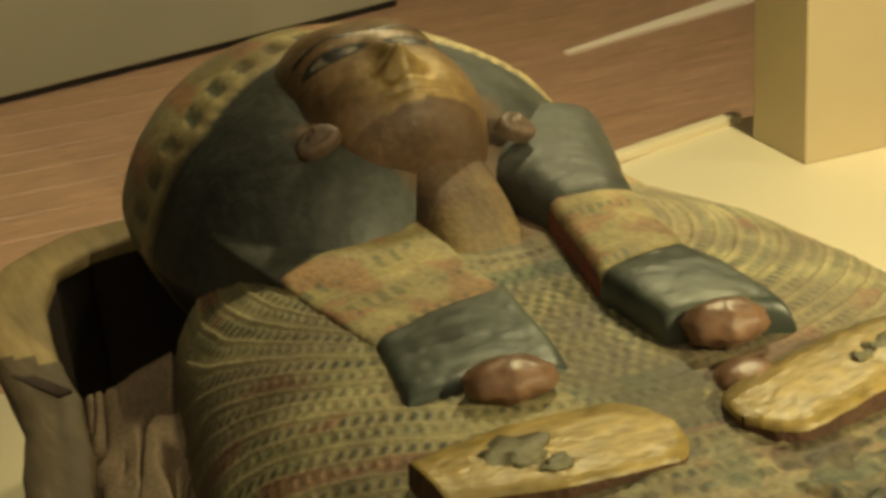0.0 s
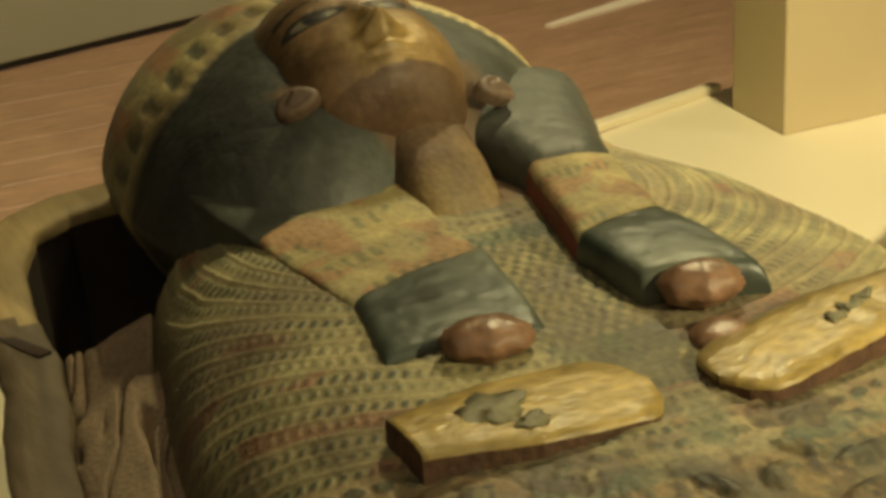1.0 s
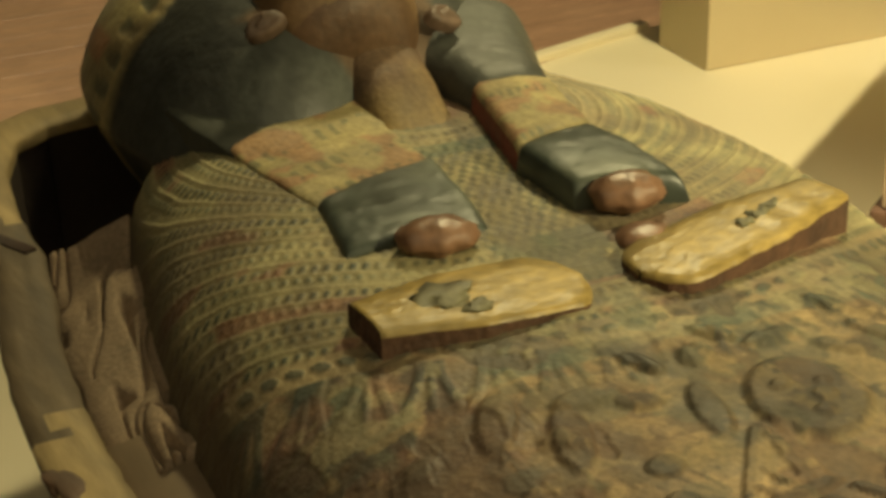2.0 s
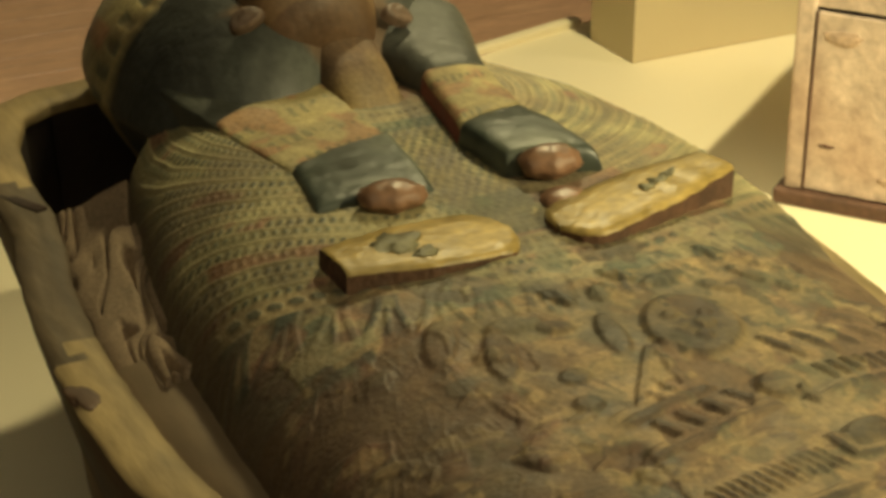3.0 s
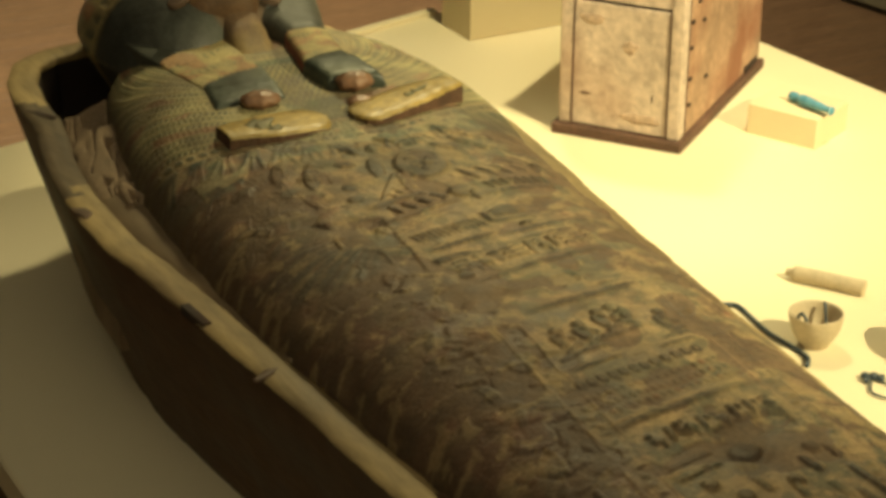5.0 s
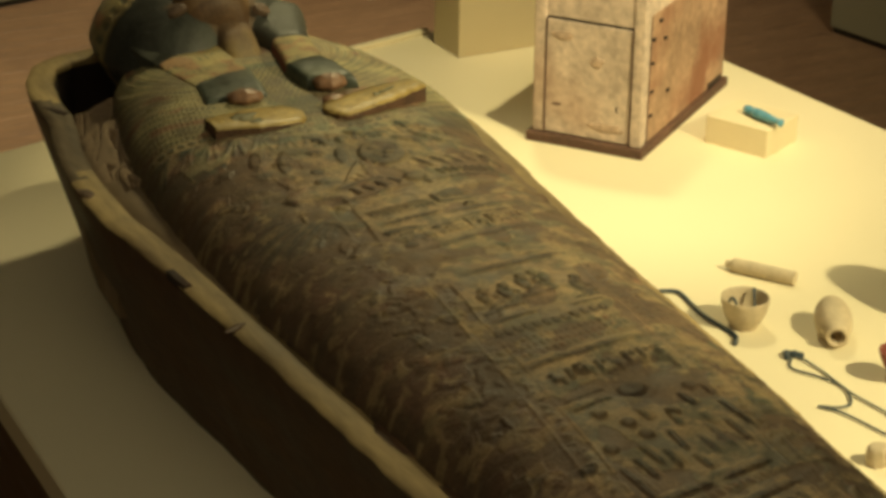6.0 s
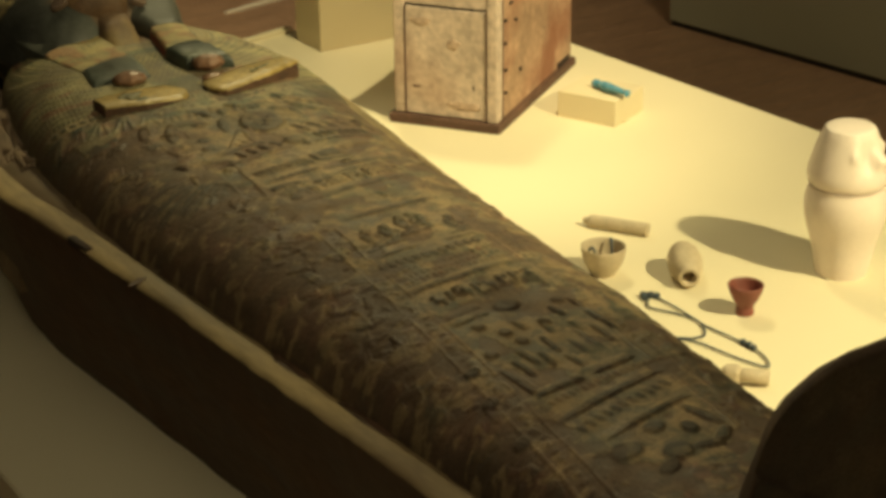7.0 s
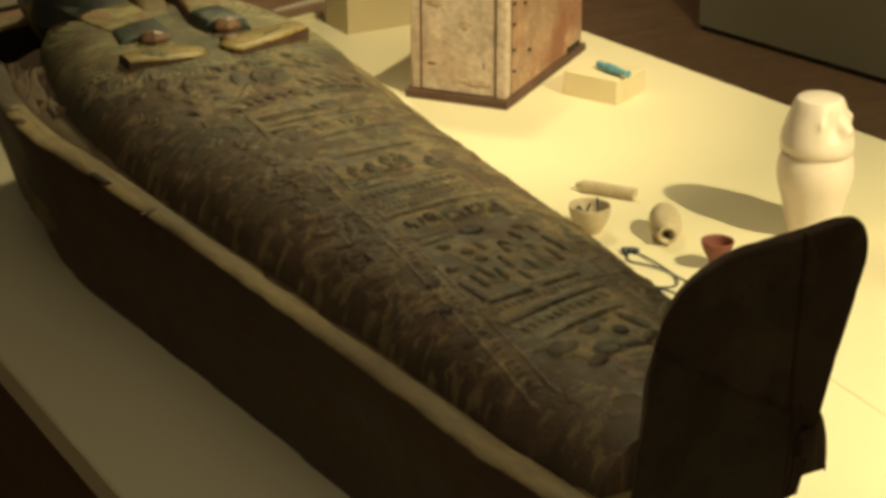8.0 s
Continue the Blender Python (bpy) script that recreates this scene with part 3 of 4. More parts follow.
for x, y, a, b, r in ((-0.076, -0.118, 0.024, 0.010, 0.05), (-0.052, -0.134, 0.014, 0.008, -0.4), (-0.028, -0.098, 0.016, 0.007, -1.1), (-0.020, -0.160, 0.010, 0.030, -0.25), (0.006, -0.104, 0.014, 0.010, 0.4), (0.058, -0.104, 0.018, 0.008, 0.1), (-0.105, -0.150, 0.012, 0.034, -0.35), (-0.075, -0.200, 0.012, 0.010, 0.3), (-0.085, -0.235, 0.011, 0.010, 0.3), (0.03, -0.085, 0.016, 0.006, -0.9), (-0.135, -0.115, 0.012, 0.030, -0.5)):
    stamp(x, y, a, b, r, rng.choice([DKGREEN, GREEN, DKGREEN]), 0.0028)

# the registers below, each between its rules
bar(-0.078, -0.414, 0.020, -0.402, 0.0036)
bar(0.024, -0.412, 0.156, -0.402, 0.0046)
stamp(0.072, -0.392, 0.010, 0.009, 0, DKGREEN, 0.0030)
bar(0.030, -0.436, 0.118, -0.426, 0.0026)
row(-0.064, -0.468, 0.120, -0.452, 12, sign_of(0.040))
stamp(-0.060, -0.440, 0.026, 0.008, 0.1, INK, 0.0026)
bar(-0.062, -0.512, 0.112, -0.493, 0.0044)
stamp(-0.070, -0.492, 0.010, 0.008, 0, INK, 0.0028)
bar(-0.056, -0.609, 0.098, -0.598, 0.0042)
for i, (x, y) in enumerate(((-0.062, -0.690), (-0.032, -0.688), (0.002, -0.672), (0.036, -0.668), (0.066, -0.700))):
    figure(x, y, 0.072, -1 if i == 3 else 1)
bar(-0.080, -0.745, -0.020, -0.738, 0.0028)
bar(0.030, -0.742, 0.078, -0.738, 0.0030)


def ring(x, y, r, i):
    stamp(x, y, 0.0056, 0.0085, r, DARK, 0.0020)
    stamp(x, y, 0.0026, 0.0040, r, OCHRE, -0.0010)


row(-0.092, -0.775, 0.062, -0.763, 12, ring)
for dy in (-0.026, -0.044, -0.060):
    row(-0.092, -0.775 + dy, 0.068, -0.763 + dy, 18, lambda x, y, r, i: stamp(x, y, 0.0032, 0.0048, r, RED if i % 3 == 0 else GREEN, 0.0012, False, 0.6))
bar(-0.101, -0.866, 0.068, -0.848, 0.0048)
stamp(-0.024, -0.968, 0.030, 0.022, 0.1, BROWN, 0.0012)
stamp(-0.022, -0.966, 0.018, 0.015, 0.1, DKGREEN * 0.8, 0.0050)
bar(-0.104, -0.956, -0.050, -0.948, 0.0044, GREEN)
bar(-0.108, -0.977, -0.052, -0.968, 0.0044, GREEN)
for x, y in ((-0.085, -0.998), (-0.066, -1.030), (-0.061, -1.060), (-0.112, -1.069), (-0.007, -1.029), (-0.054, -0.900), (0.045, -0.985)):
    stamp(x, y, 0.0085, 0.0095, 0, DARK, 0.0030)
    stamp(x, y, 0.012, 0.013, 0, OCHRE, 0.0006, False, 0.4)
for x, y, l in ((-0.008, -1.104, 0.021), (0.038, -1.094, 0.025), (-0.062, -1.117, 0.018), (-0.120, -1.140, 0.034), (-0.099, -1.120, 0.020), (-0.013, -1.045, 0.016), (0.014, -1.095, 0.026), (0.022, -1.060, 0.014), (0.058, -1.060, 0.030), (-0.036, -1.085, 0.022), (-0.080, -1.100, 0.022), (-0.040, -1.020, 0.014), (0.024, -1.010, 0.016), (0.060, -1.000, 0.016), (-0.036, -1.135, 0.016)):
    stamp(x, y, 0.0042, l, rng.uniform(-0.08, 0.12), rng.choice([DKGREEN, INK, GREEN]), 0.0030, True)
    stamp(x + 0.008, y, 0.0030, l * 0.9, 0.05, PALE, 0.0010, True, 0.5)
row(-0.085, -0.905, 0.060, -0.890, 8, sign_of(0.030))
bar(-0.120, -1.182, -0.052, -1.177, 0.0046)
bar(-0.036, -1.174, 0.032, -1.162, 0.0046)
row(-0.115, -1.205, 0.030, -1.182, 15, tooth_of(0.0030, 0.0060, RED * 0.6 + DARK * 0.4, 0.0014))
bar(-0.134, -1.245, 0.041, -1.208, 0.0056)
row(-0.120, -1.272, 0.020, -1.240, 11, lambda x, y, r, i: stamp(x, y, 0.0042, 0.0080, r, DARK, 0.0018, i % 2 == 0))
bar(-0.116, -1.308, 0.022, -1.280, 0.0042)
for x, y, a, b, r in ((-0.054, -1.318, 0.014, 0.011, 0.2), (-0.108, -1.340, 0.020, 0.017, 0.1), (-0.063, -1.374, 0.019, 0.017, 0.3), (0.010, -1.325, 0.007, 0.030, 0.25), (0.004, -1.372, 0.020, 0.008, 0.7), (-0.024, -1.382, 0.018, 0.008, -0.2), (-0.090, -1.395, 0.016, 0.010, 0.4), (-0.020, -1.340, 0.010, 0.012, 0.0)):
    stamp(x, y, a, b, r, rng.choice([DKGREEN, INK]), 0.0032)
for y in np.arange(-1.38, -0.58, 0.0165):
    for p in (-0.108, 0.105):
        stamp(float(panel_mid(y)) + p + rng.uniform(-0.003, 0.003), float(y), rng.uniform(0.004, 0.008), rng.uniform(0.002, 0.005), rng.uniform(-1, 1), rng.choice([DKGREEN, GREEN, BROWN, INK]), 0.0012, False, 0.5)
for x, y in ((-0.150, -1.085), (-0.166, -1.150), (-0.178, -1.235)):
    stamp(x, y, 0.010, 0.010, 0, DARK, 0.0024)
# plain fills where the gesso is lost
for x, y, a, b, r in ((-0.104, -0.375, 0.014, 0.088, -0.12), (0.075, -0.545, 0.028, 0.024, 0.3), (0.020, -0.555, 0.020, 0.012, 0.1), (-0.085, -0.720, 0.022, 0.022, -0.3), (0.015, -0.925, 0.050, 0.018, 0.2), (0.110, -0.345, 0.030, 0.022, 0.1), (0.135, -0.335, 0.030, 0.018, 0.1), (0.045, -0.925, 0.020, 0.020, 0.0)):
    stamp(x, y, a, b, r, BROWN * 0.85, -0.0026, True, 0.95)

# loose painted figures over the flanks: leaves, wings, strokes
for n in range(330):
    y = rng.uniform(-1.36, -0.10)
    x = float(panel_mid(y)) + rng.choice([rng.uniform(-0.20, -0.125), rng.uniform(0.12, 0.19)]) if y < -0.30 else rng.choice([rng.uniform(-0.24, -0.08), rng.uniform(0.14, 0.26)])
    a, e = rng.uniform(0.006, 0.02), rng.uniform(0.25, 0.6)
    fade = 0.85 if y > -0.45 else 0.5
    stamp(x, y, a, a * e, rng.uniform(-1.5, 1.5), rng.choice([DKGREEN, GREEN, GREEN, OCHRE, BROWN, RED * 0.8]), rng.uniform(0.0006, 0.0020), rng.random() < 0.3, fade * rng.uniform(0.5, 1.0), 0.3)

# brushed feather strokes below the shoulder
for row in range(3):
    for n in range(24):
        x = -0.245 + 0.0085 * n + rng.uniform(-0.002, 0.002)
        y = -0.125 - 0.045 * row + 0.10 * (x + 0.14) * (row - 1) + rng.uniform(-0.006, 0.006)
        stamp(x + rng.uniform(-0.004, 0.004), y + rng.uniform(-0.014, 0.014), 0.0012, rng.uniform(0.010, 0.022), -0.5 + 0.045 * n + rng.uniform(-0.2, 0.2), rng.choice([DARK, DKGREEN, DARK]), 0.0004, False, rng.uniform(0.2, 0.75), 0.5)

# broad collar: concentric rows of beads round the neck
CCX, CY = 0.020, 0.330
CDX = X - CCX
rad = np.hypot(CDX, Y - CY) + 0.0022 * (vnoise(X, Y, 0.03, 51) - 0.5)
ang = np.arctan2(CDX, CY - Y)
collar = (1 - step(0.372, 0.004, rad)) * step(0.05, 0.02, rad)
blend(collar, OCHRE, 0.9)
k = np.floor(rad / 0.0150)
fr = rad / 0.0150 - k
teeth = 0.5 + 0.5 * np.sin(ang * (k * 0.0150 + 0.01) / 0.0085 * 2 * np.pi + k * 1.7 + 0.8 * vnoise(X, Y, 0.02, 53))
wear = step(0.36, 0.2, fnoise(X, Y, 0.05, 55))
tooth = collar * step(0.38, 0.08, fr) * (1 - step(0.86, 0.08, fr)) * step(0.5, 0.3, teeth) * (k % 2 == 0)
tooth2 = collar * step(0.30, 0.08, fr) * (1 - step(0.62, 0.08, fr)) * step(0.55, 0.3, teeth) * (k % 2 == 1)
blend(tooth * (0.4 + 0.6 * wear), DKGREEN, 0.9)
blend(tooth2 * (0.3 + 0.7 * wear), GREEN, 0.75)
ridge = collar * (1 - step(0.10, 0.06, np.abs(fr - 0.08)))
blend(ridge, PALE, 0.55)
R += 0.0014 * ridge + 0.0011 * (tooth + tooth2)
blend(collar * step(0.58, 0.08, fnoise(X, Y, 0.05, 57)) * (k % 3 == 0), RED, 0.65)
blend(collar * step(0.56, 0.1, fnoise(X, Y, 0.09, 59)), BROWN * 1.3, 0.45)
# fringe of the collar: dots, then hanging buds
dots = (np.hypot((rad - 0.384) / 0.0050, ((ang * rad / 0.0165) % 1 - 0.5) / 0.36) < 1).astype(float)
blend((np.abs(rad - 0.384) < 0.012).astype(float), OCHRE * 0.8 + RED * 0.3, 0.7)
blend(dots * (0.25 + 0.75 * wear), DKGREEN, 0.75)
R += 0.0012 * dots
bud = (rad - 0.397) / 0.050
q = np.abs((ang * 0.44 / 0.040) % 1 - 0.5) * 2
buds = step(0, 0.05, bud) * (1 - step(1, 0.1, bud)) * np.maximum(np.maximum(1 - step(0.16, 0.1, np.abs(q - 0.15 - 0.65 * bud)), 1 - step(0.12, 0.1, q)), (1 - step(0.30, 0.1, bud)) * (1 - step(0.5, 0.1, q)))
blend(buds * (0.15 + 0.85 * step(0.46, 0.1, fnoise(X, Y, 0.06, 56))), DKGREEN, 0.8)
R += 0.0012 * buds
# chest between the lappets: small beadwork
net = (np.abs(X - 0.006 - 0.1 * (Y - 0.15)) < 0.040) * (Y > 0.005) * (Y < 0.245)
cells = step(0.0, 0.6, np.sin(X / 0.0105 * 2 * np.pi) * np.sin(Y / 0.016 * 2 * np.pi))
blend(net * 1.0, OCHRE, 0.8)
blend(net * cells, DKGREEN, 0.7)
blend(net * (Y < 0.075) * step(0.42, 0.05, fnoise(X, Y, 0.03, 58)), GREEN, 0.8)
blend(net * (np.abs(Y - 0.232) < 0.012), GREEN, 0.7)

# broad brown losses on the flanks and between the registers
loss = step(0.525, 0.025, fnoise(X, Y, 0.055, 131)) * (Y < -0.12)
flank = (step(0.115, 0.02, np.abs(DX)) + step(0.62, 0.02, fnoise(X, Y, 0.07, 137)) * 0.8) * (1 - 0.85 * wing)
blend(loss * np.clip(flank, 0, 1), BROWN * 0.95, 0.72)
R -= 0.0009 * loss * np.clip(flank, 0, 1)
# left flank: darker paint, and its shading put into the colour too
blend(step(0.135, 0.05, -PM) * (Y < -0.10), BROWN * 0.72, 0.45)
rosy = step(0.56, 0.02, fnoise(X, Y, 0.045, 133)) * (Y < -0.12) * np.clip(flank, 0, 1)
blend(rosy * (DX < 0), np.array([0.145, 0.078, 0.052]), 0.5)
blend(rosy * (DX >= 0), GREEN, 0.6)

# dirt and rubbed gesso over the whole lid; darker brown along its edges
blend(step(0.62, 0.08, fnoise(X, Y, 0.03, 61)) * np.where(DX < -0.12, 0.4, 1.0), PALE, 0.30)
blend(step(0.60, 0.10, fnoise(X, Y, 0.08, 63)), BROWN, 0.50)
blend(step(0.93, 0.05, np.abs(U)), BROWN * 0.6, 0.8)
grey = (C @ np.array([0.3, 0.55, 0.15]))[..., None] * np.array([1.42, 0.95, 0.56])
R *= 0.60 + 0.40 * step(0.42, 0.22, fnoise(X, Y, 0.06, 141))
body = step(0.02, 0.06, -Y)
blend(body * step(0.53, 0.05, fnoise(X, Y, 0.022, 143)), DKGREEN, 0.22)
blend(body * step(0.55, 0.05, fnoise(X, Y, 0.030, 145)), BROWN * 0.8, 0.28)
blend(body * step(0.60, 0.04, fnoise(X, Y, 0.014, 147)), PALE * 1.1, 0.40)
blend(body * (DX > -0.10) * step(0.56, 0.03, fnoise(X, Y, 0.026, 153)), GREEN * 1.15, 0.55)
blend(body * (DX > -0.10) * step(0.58, 0.03, fnoise(X, Y, 0.020, 155)), OCHRE, 0.55)
lost = body * step(0.60, 0.02, fnoise(X, Y, 0.050, 149))
blend(lost, BROWN * 0.72, 0.80)
R -= 0.0012 * lost
blend(K * (0.35 + 0.65 * step(0.42, 0.2, fnoise(X, Y, 0.04, 151))), INK, 0.55)
wing_dark = 1 - step(1.0, 0.5, np.hypot((X + 0.178 + 0.3 * (Y + 0.38)) / 0.060, (Y + 0.378) / 0.040))
blend(wing_dark * (0.5 + 0.5 * step(-0.2, 0.6, np.sin(np.arctan2(X + 0.09, Y + 0.30) * 44))), DKGREEN * 0.75, 0.75)
blend(step(0.78, 0.06, U) * body, BROWN * 0.75 + GREEN * 0.1, 0.7)
dull = (0.22 * step(0.08, 0.06, -Y))[..., None]
C = (C * (1 - dull) + grey * dull) * np.where((Y < -0.08)[..., None], np.array([1.05, 0.96, 0.98]), np.array([0.96, 1.02, 1.14]))
Z = Z + R + 0.0035 * (fnoise(X, Y, 0.10, 71) - 0.5) + 0.0012 * (fnoise(X, Y, 0.02, 73) - 0.5)
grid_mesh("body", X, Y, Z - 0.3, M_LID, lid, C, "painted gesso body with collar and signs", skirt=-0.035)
lid_at = lambda x, y: float(Z[np.searchsorted(ys, y), np.argmin(np.abs(X[np.searchsorted(ys, y)] - x))])

# foot end that rises over the lid
uu = np.sin(np.linspace(-1, 1, 141) * np.pi / 2)
front = np.linspace(0, 1, 70)
sole = np.linspace(1, 0, 90)[1:]
arch_f = np.where(uu < 0, np.clip(1 - np.abs(uu) ** 3, 0, 1) ** 0.11, np.clip(1 - np.abs(uu) ** 9, 0, 1) ** 0.11) * (1 + 0.035 * uu)
top_y = np.interp(front, [0, 0.35, 0.7, 0.9, 1], [-1.555, -1.585, -1.625, -1.645, -1.655])
top_z = np.interp(front, [0, 0.35, 0.7, 0.9, 0.96, 1], [0.375, 0.53, 0.620, 0.637, 0.639, 0.635])
FZ = np.concatenate([0.27 + (top_z[:, None] - 0.27) * arch_f, 0.27 + sole[:, None] * (0.635 - 0.27) * arch_f])
rake = lambda z: -1.662 + np.clip(0.660 - z, 0, 1) * 0.15
fy = np.concatenate([np.repeat(top_y[:, None], len(uu), 1) + 0 * arch_f, rake(FZ[len(front):])])
fy[:len(front)] = np.maximum(fy[:len(front)], rake(FZ[:len(front)]))
mid = np.concatenate([np.interp(front, [0, 1], [-0.056, -0.040]), np.interp(sole, [0, 1], [-0.116, -0.040])])[:, None]
half = np.concatenate([np.interp(front, [0, 0.6, 1], [0.086, 0.122, 0.149]), np.interp(sole, [0, 1], [0.080, 0.149])])[:, None]
FX = mid + half * uu
# the board narrows downwards along its outer edge
FX = np.minimum(FX, 0.110 - 0.150 * np.clip(0.610 - FZ, 0, 1))
fy = fy + 0.004 * (fnoise(FX, FZ, 0.05, 82) - 0.5)
FZ = FZ + 0.006 * (fnoise(FX, fy, 0.05, 81) - 0.5) * (FZ > 0.4)
FC = np.zeros((*FX.shape, 3)) + np.array([0.095, 0.062, 0.040])
FC = FC + step(0.5, 0.2, fnoise(FX, FZ + fy, 0.05, 83))[..., None] * np.array([0.035, 0.026, 0.014])
# the lower board of the sole stands proud along a slanting joint, with a redder plank in it
rows = np.zeros_like(FX)
rows[len(front):] = 1
low = rows * (1 - step(0, 0.004, FZ - 0.535 + 0.62 * (FX + 0.190) + 0.006 * vnoise(FX, FZ, 0.03, 84)))
fy = fy - 0.007 * low
seam = rows * (1 - step(0.0022, 0.002, np.abs(FX - 0.020 + 0.10 * (FZ - 0.5))))
fy = fy + 0.004 * seam
# lower board darkened for the shadow it lies in; the seam stays darkest
FC = FC * (1 - 0.28 * low[..., None]) * (1 - 0.6 * seam[..., None])
redp = (rows * step(0.020, 0.003, FX + 0.10 * (FZ - 0.5)) * (1 - step(0.085, 0.01, FX)))[..., None]
FC = FC * (1 - redp * 0.5) + np.array([0.095, 0.048, 0.030]) * redp * 0.5
grid_mesh("foot_end", FX, fy, FZ - 0.3, M_LID, lid, FC, "dark upright foot end, lower board in painted shade")
# headdress dome
HX, HY, HZ = 0.000, 0.472, 0.33
aa, bb = np.meshgrid(np.linspace(0, 2 * np.pi, 181), np.linspace(0.0, 1.0, 80))
ra = np.sin(bb * np.pi / 2)
DXh, DYh = np.where(np.cos(aa) > 0, 0.186, 0.181) * ra * np.cos(aa), np.where(np.sin(aa) > 0, 0.285, 0.148 + 0.062 * np.clip(-1.6 * np.cos(aa), 0, 1)) * ra * np.sin(aa)
DZh = 0.212 * np.cos(bb * np.pi / 2) ** 0.7
GX, GY, GZ = HX + DXh, HY + DYh, HZ - 0.03 + DZh + 0.002 * (fnoise(DXh, DYh, 0.05, 91) - 0.5)
WIGC = np.array([0.042, 0.044, 0.038])
HC = np.zeros((*GX.shape, 3)) + WIGC
HC += step(0.55, 0.2, fnoise(GX, GY, 0.07, 93))[..., None] * np.array([0.026, 0.030, 0.024])
tuck = 1 - 0.30 * np.clip((0.085 - DZh) / 0.085, 0, 1)
GX = HX + DXh * tuck
bandk = (DYh - 0.004 - 0.036 * np.clip((DZh - 0.17) / 0.04, 0, 1) + 0.004 * (vnoise(DXh, DYh, 0.03, 92) - 0.5)) / 0.064
arc = np.arctan2(DXh, DZh + 0.02)
onb = step(0, 0.06, bandk)[..., None]
HC = HC * (1 - onb) + OCHRE * 0.95 * onb
blocks = (step(0.16, 0.05, bandk) * (1 - step(0.74, 0.05, bandk)) * step(0.1, 0.3, np.sin(arc * 54)))[..., None]
HC = HC * (1 - blocks * 0.85) + DKGREEN * blocks * 0.85
edge = (1 - step(0.10, 0.05, np.abs(bandk - 0.05)))[..., None]
HC = HC * (1 - edge * 0.7) + PALE * 1.05 * edge * 0.7
GZ = GZ + 0.0035 * step(0, 0.06, bandk) - 0.002 * blocks[..., 0]
GX = GX + 0.003 * np.sign(DXh) * step(0, 0.06, bandk) * np.clip(np.abs(DXh) / 0.15, 0, 1)
worn = (step(0.0, 0.1, bandk) * step(0.52, 0.08, fnoise(GX, GY + GZ, 0.03, 94)))[..., None]
HC = HC * (1 - 0.55 * worn) + np.array([0.16, 0.11, 0.05]) * 0.55 * worn
redb = (step(0.8, 0.05, bandk) * step(0.3, 0.3, np.sin(arc * 23 + 1)))[..., None]
HC = HC * (1 - redb * 0.6) + RED * redb * 0.6
throat = step(0, 0.01, GX + 0.066 - (0.386 - GY) * 1.16)[..., None] * step(0, 0.01, 0.405 - GY)[..., None] * step(0, 0.01, 0.075 - GX)[..., None]
HC = HC * (1 - throat) + np.array([0.115, 0.072, 0.040]) * throat
M_WIGP = material("blue_black_headdress", (1, 1, 1), 0.58, paint=True, dark=0.55, light=1.4, scale=14, fine=120, bump=0.35)
grid_mesh("headdress", GX, GY, GZ - 0.3, M_WIGP, lid, HC, "blue-black headdress with patterned gold band")


# lappets: raised slabs that come down over the chest
def lappet(far_left, far_right, near_right, near_left, lift, mat, name, label, side_colour=None, sharp=14.0):
    """A slab over four corners of the chest, steep at its sides and at the near end."""
    u, v = np.meshgrid(np.linspace(-1, 1, 70), np.linspace(0, 1, 90))
    u = np.sign(u) * (1 - (1 - np.abs(u)) ** 1.6)
    v = 1 - (1 - v) ** 1.5
    k = (u + 1) / 2
    fl, fr, nr, nl = (np.array(c) for c in (far_left, far_right, near_right, near_left))
    p = ((fl * (1 - k[..., None]) + fr * k[..., None]) * (1 - v[..., None]) + (nl * (1 - k[..., None]) + nr * k[..., None]) * v[..., None])
    wob = 0.0025 * (vnoise(p[..., 0], p[..., 1], 0.03, 88) - 0.5)
    x, y = p[..., 0] + wob, p[..., 1] + wob
    ly = np.minimum(y, 0.32)
    base = 0.262 + (lid_top(ly) - 0.262) * arch((x - LCX) / np.where(x < LCX, lid_half(ly), lid_right(ly)))
    base = base + np.clip((y - 0.29) / 0.12, 0, 1) * 0.020
    z = base + lift * (1 - np.abs(u) ** sharp) ** 0.5 * (1 - v ** 22) ** 0.5 * (0.85 + 0.15 * np.cos(u * 1.4)) + 0.003 * (fnoise(x, y, 0.05, 95) - 0.5) + 0.0012 * (fnoise(x, y, 0.012, 96) - 0.5)
    paintc = None
    if mat is M_LID:
        paintc = np.zeros((*x.shape, 3)) + OCHRE
        s = np.sin(v * 6 * np.pi)
        paintc = paintc * (0.75 + 0.5 * fnoise(x, y, 0.03, 97))[..., None]
        paintc = np.where((s > 0.75)[..., None], paintc * 0.5 + PALE * 0.5, paintc)
        worn_red = step(0.56, 0.06, fnoise(x, y, 0.03, 98))[..., None] * 0.5
        paintc = paintc * (1 - worn_red) + RED * 1.1 * worn_red
        dotk = (s < -0.3) & (np.sin(k * 60) > 0.1)
        paintc = np.where((dotk & (fnoise(x, y, 0.03, 99) > 0.46))[..., None], paintc * 0.45 + GREEN * 0.45, paintc)
        if side_colour is not None:
            paintc = np.where((u < -0.95)[..., None], side_colour, paintc)
    return grid_mesh(name, x, y, z - 0.3, mat, lid, paintc, label, skirt=0.085)


lappet((0.040, 0.425), (0.172, 0.425), (0.126, 0.282), (0.059, 0.292), 0.026, M_WIG, "lappet", "dark blue-black headdress lappet", sharp=5.0)
lappet((-0.150, 0.400), (-0.072, 0.400), (-0.010, 0.338), (-0.130, 0.308), 0.003, M_WIG, "lappet", "dark blue-black headdress lappet", sharp=5.0)
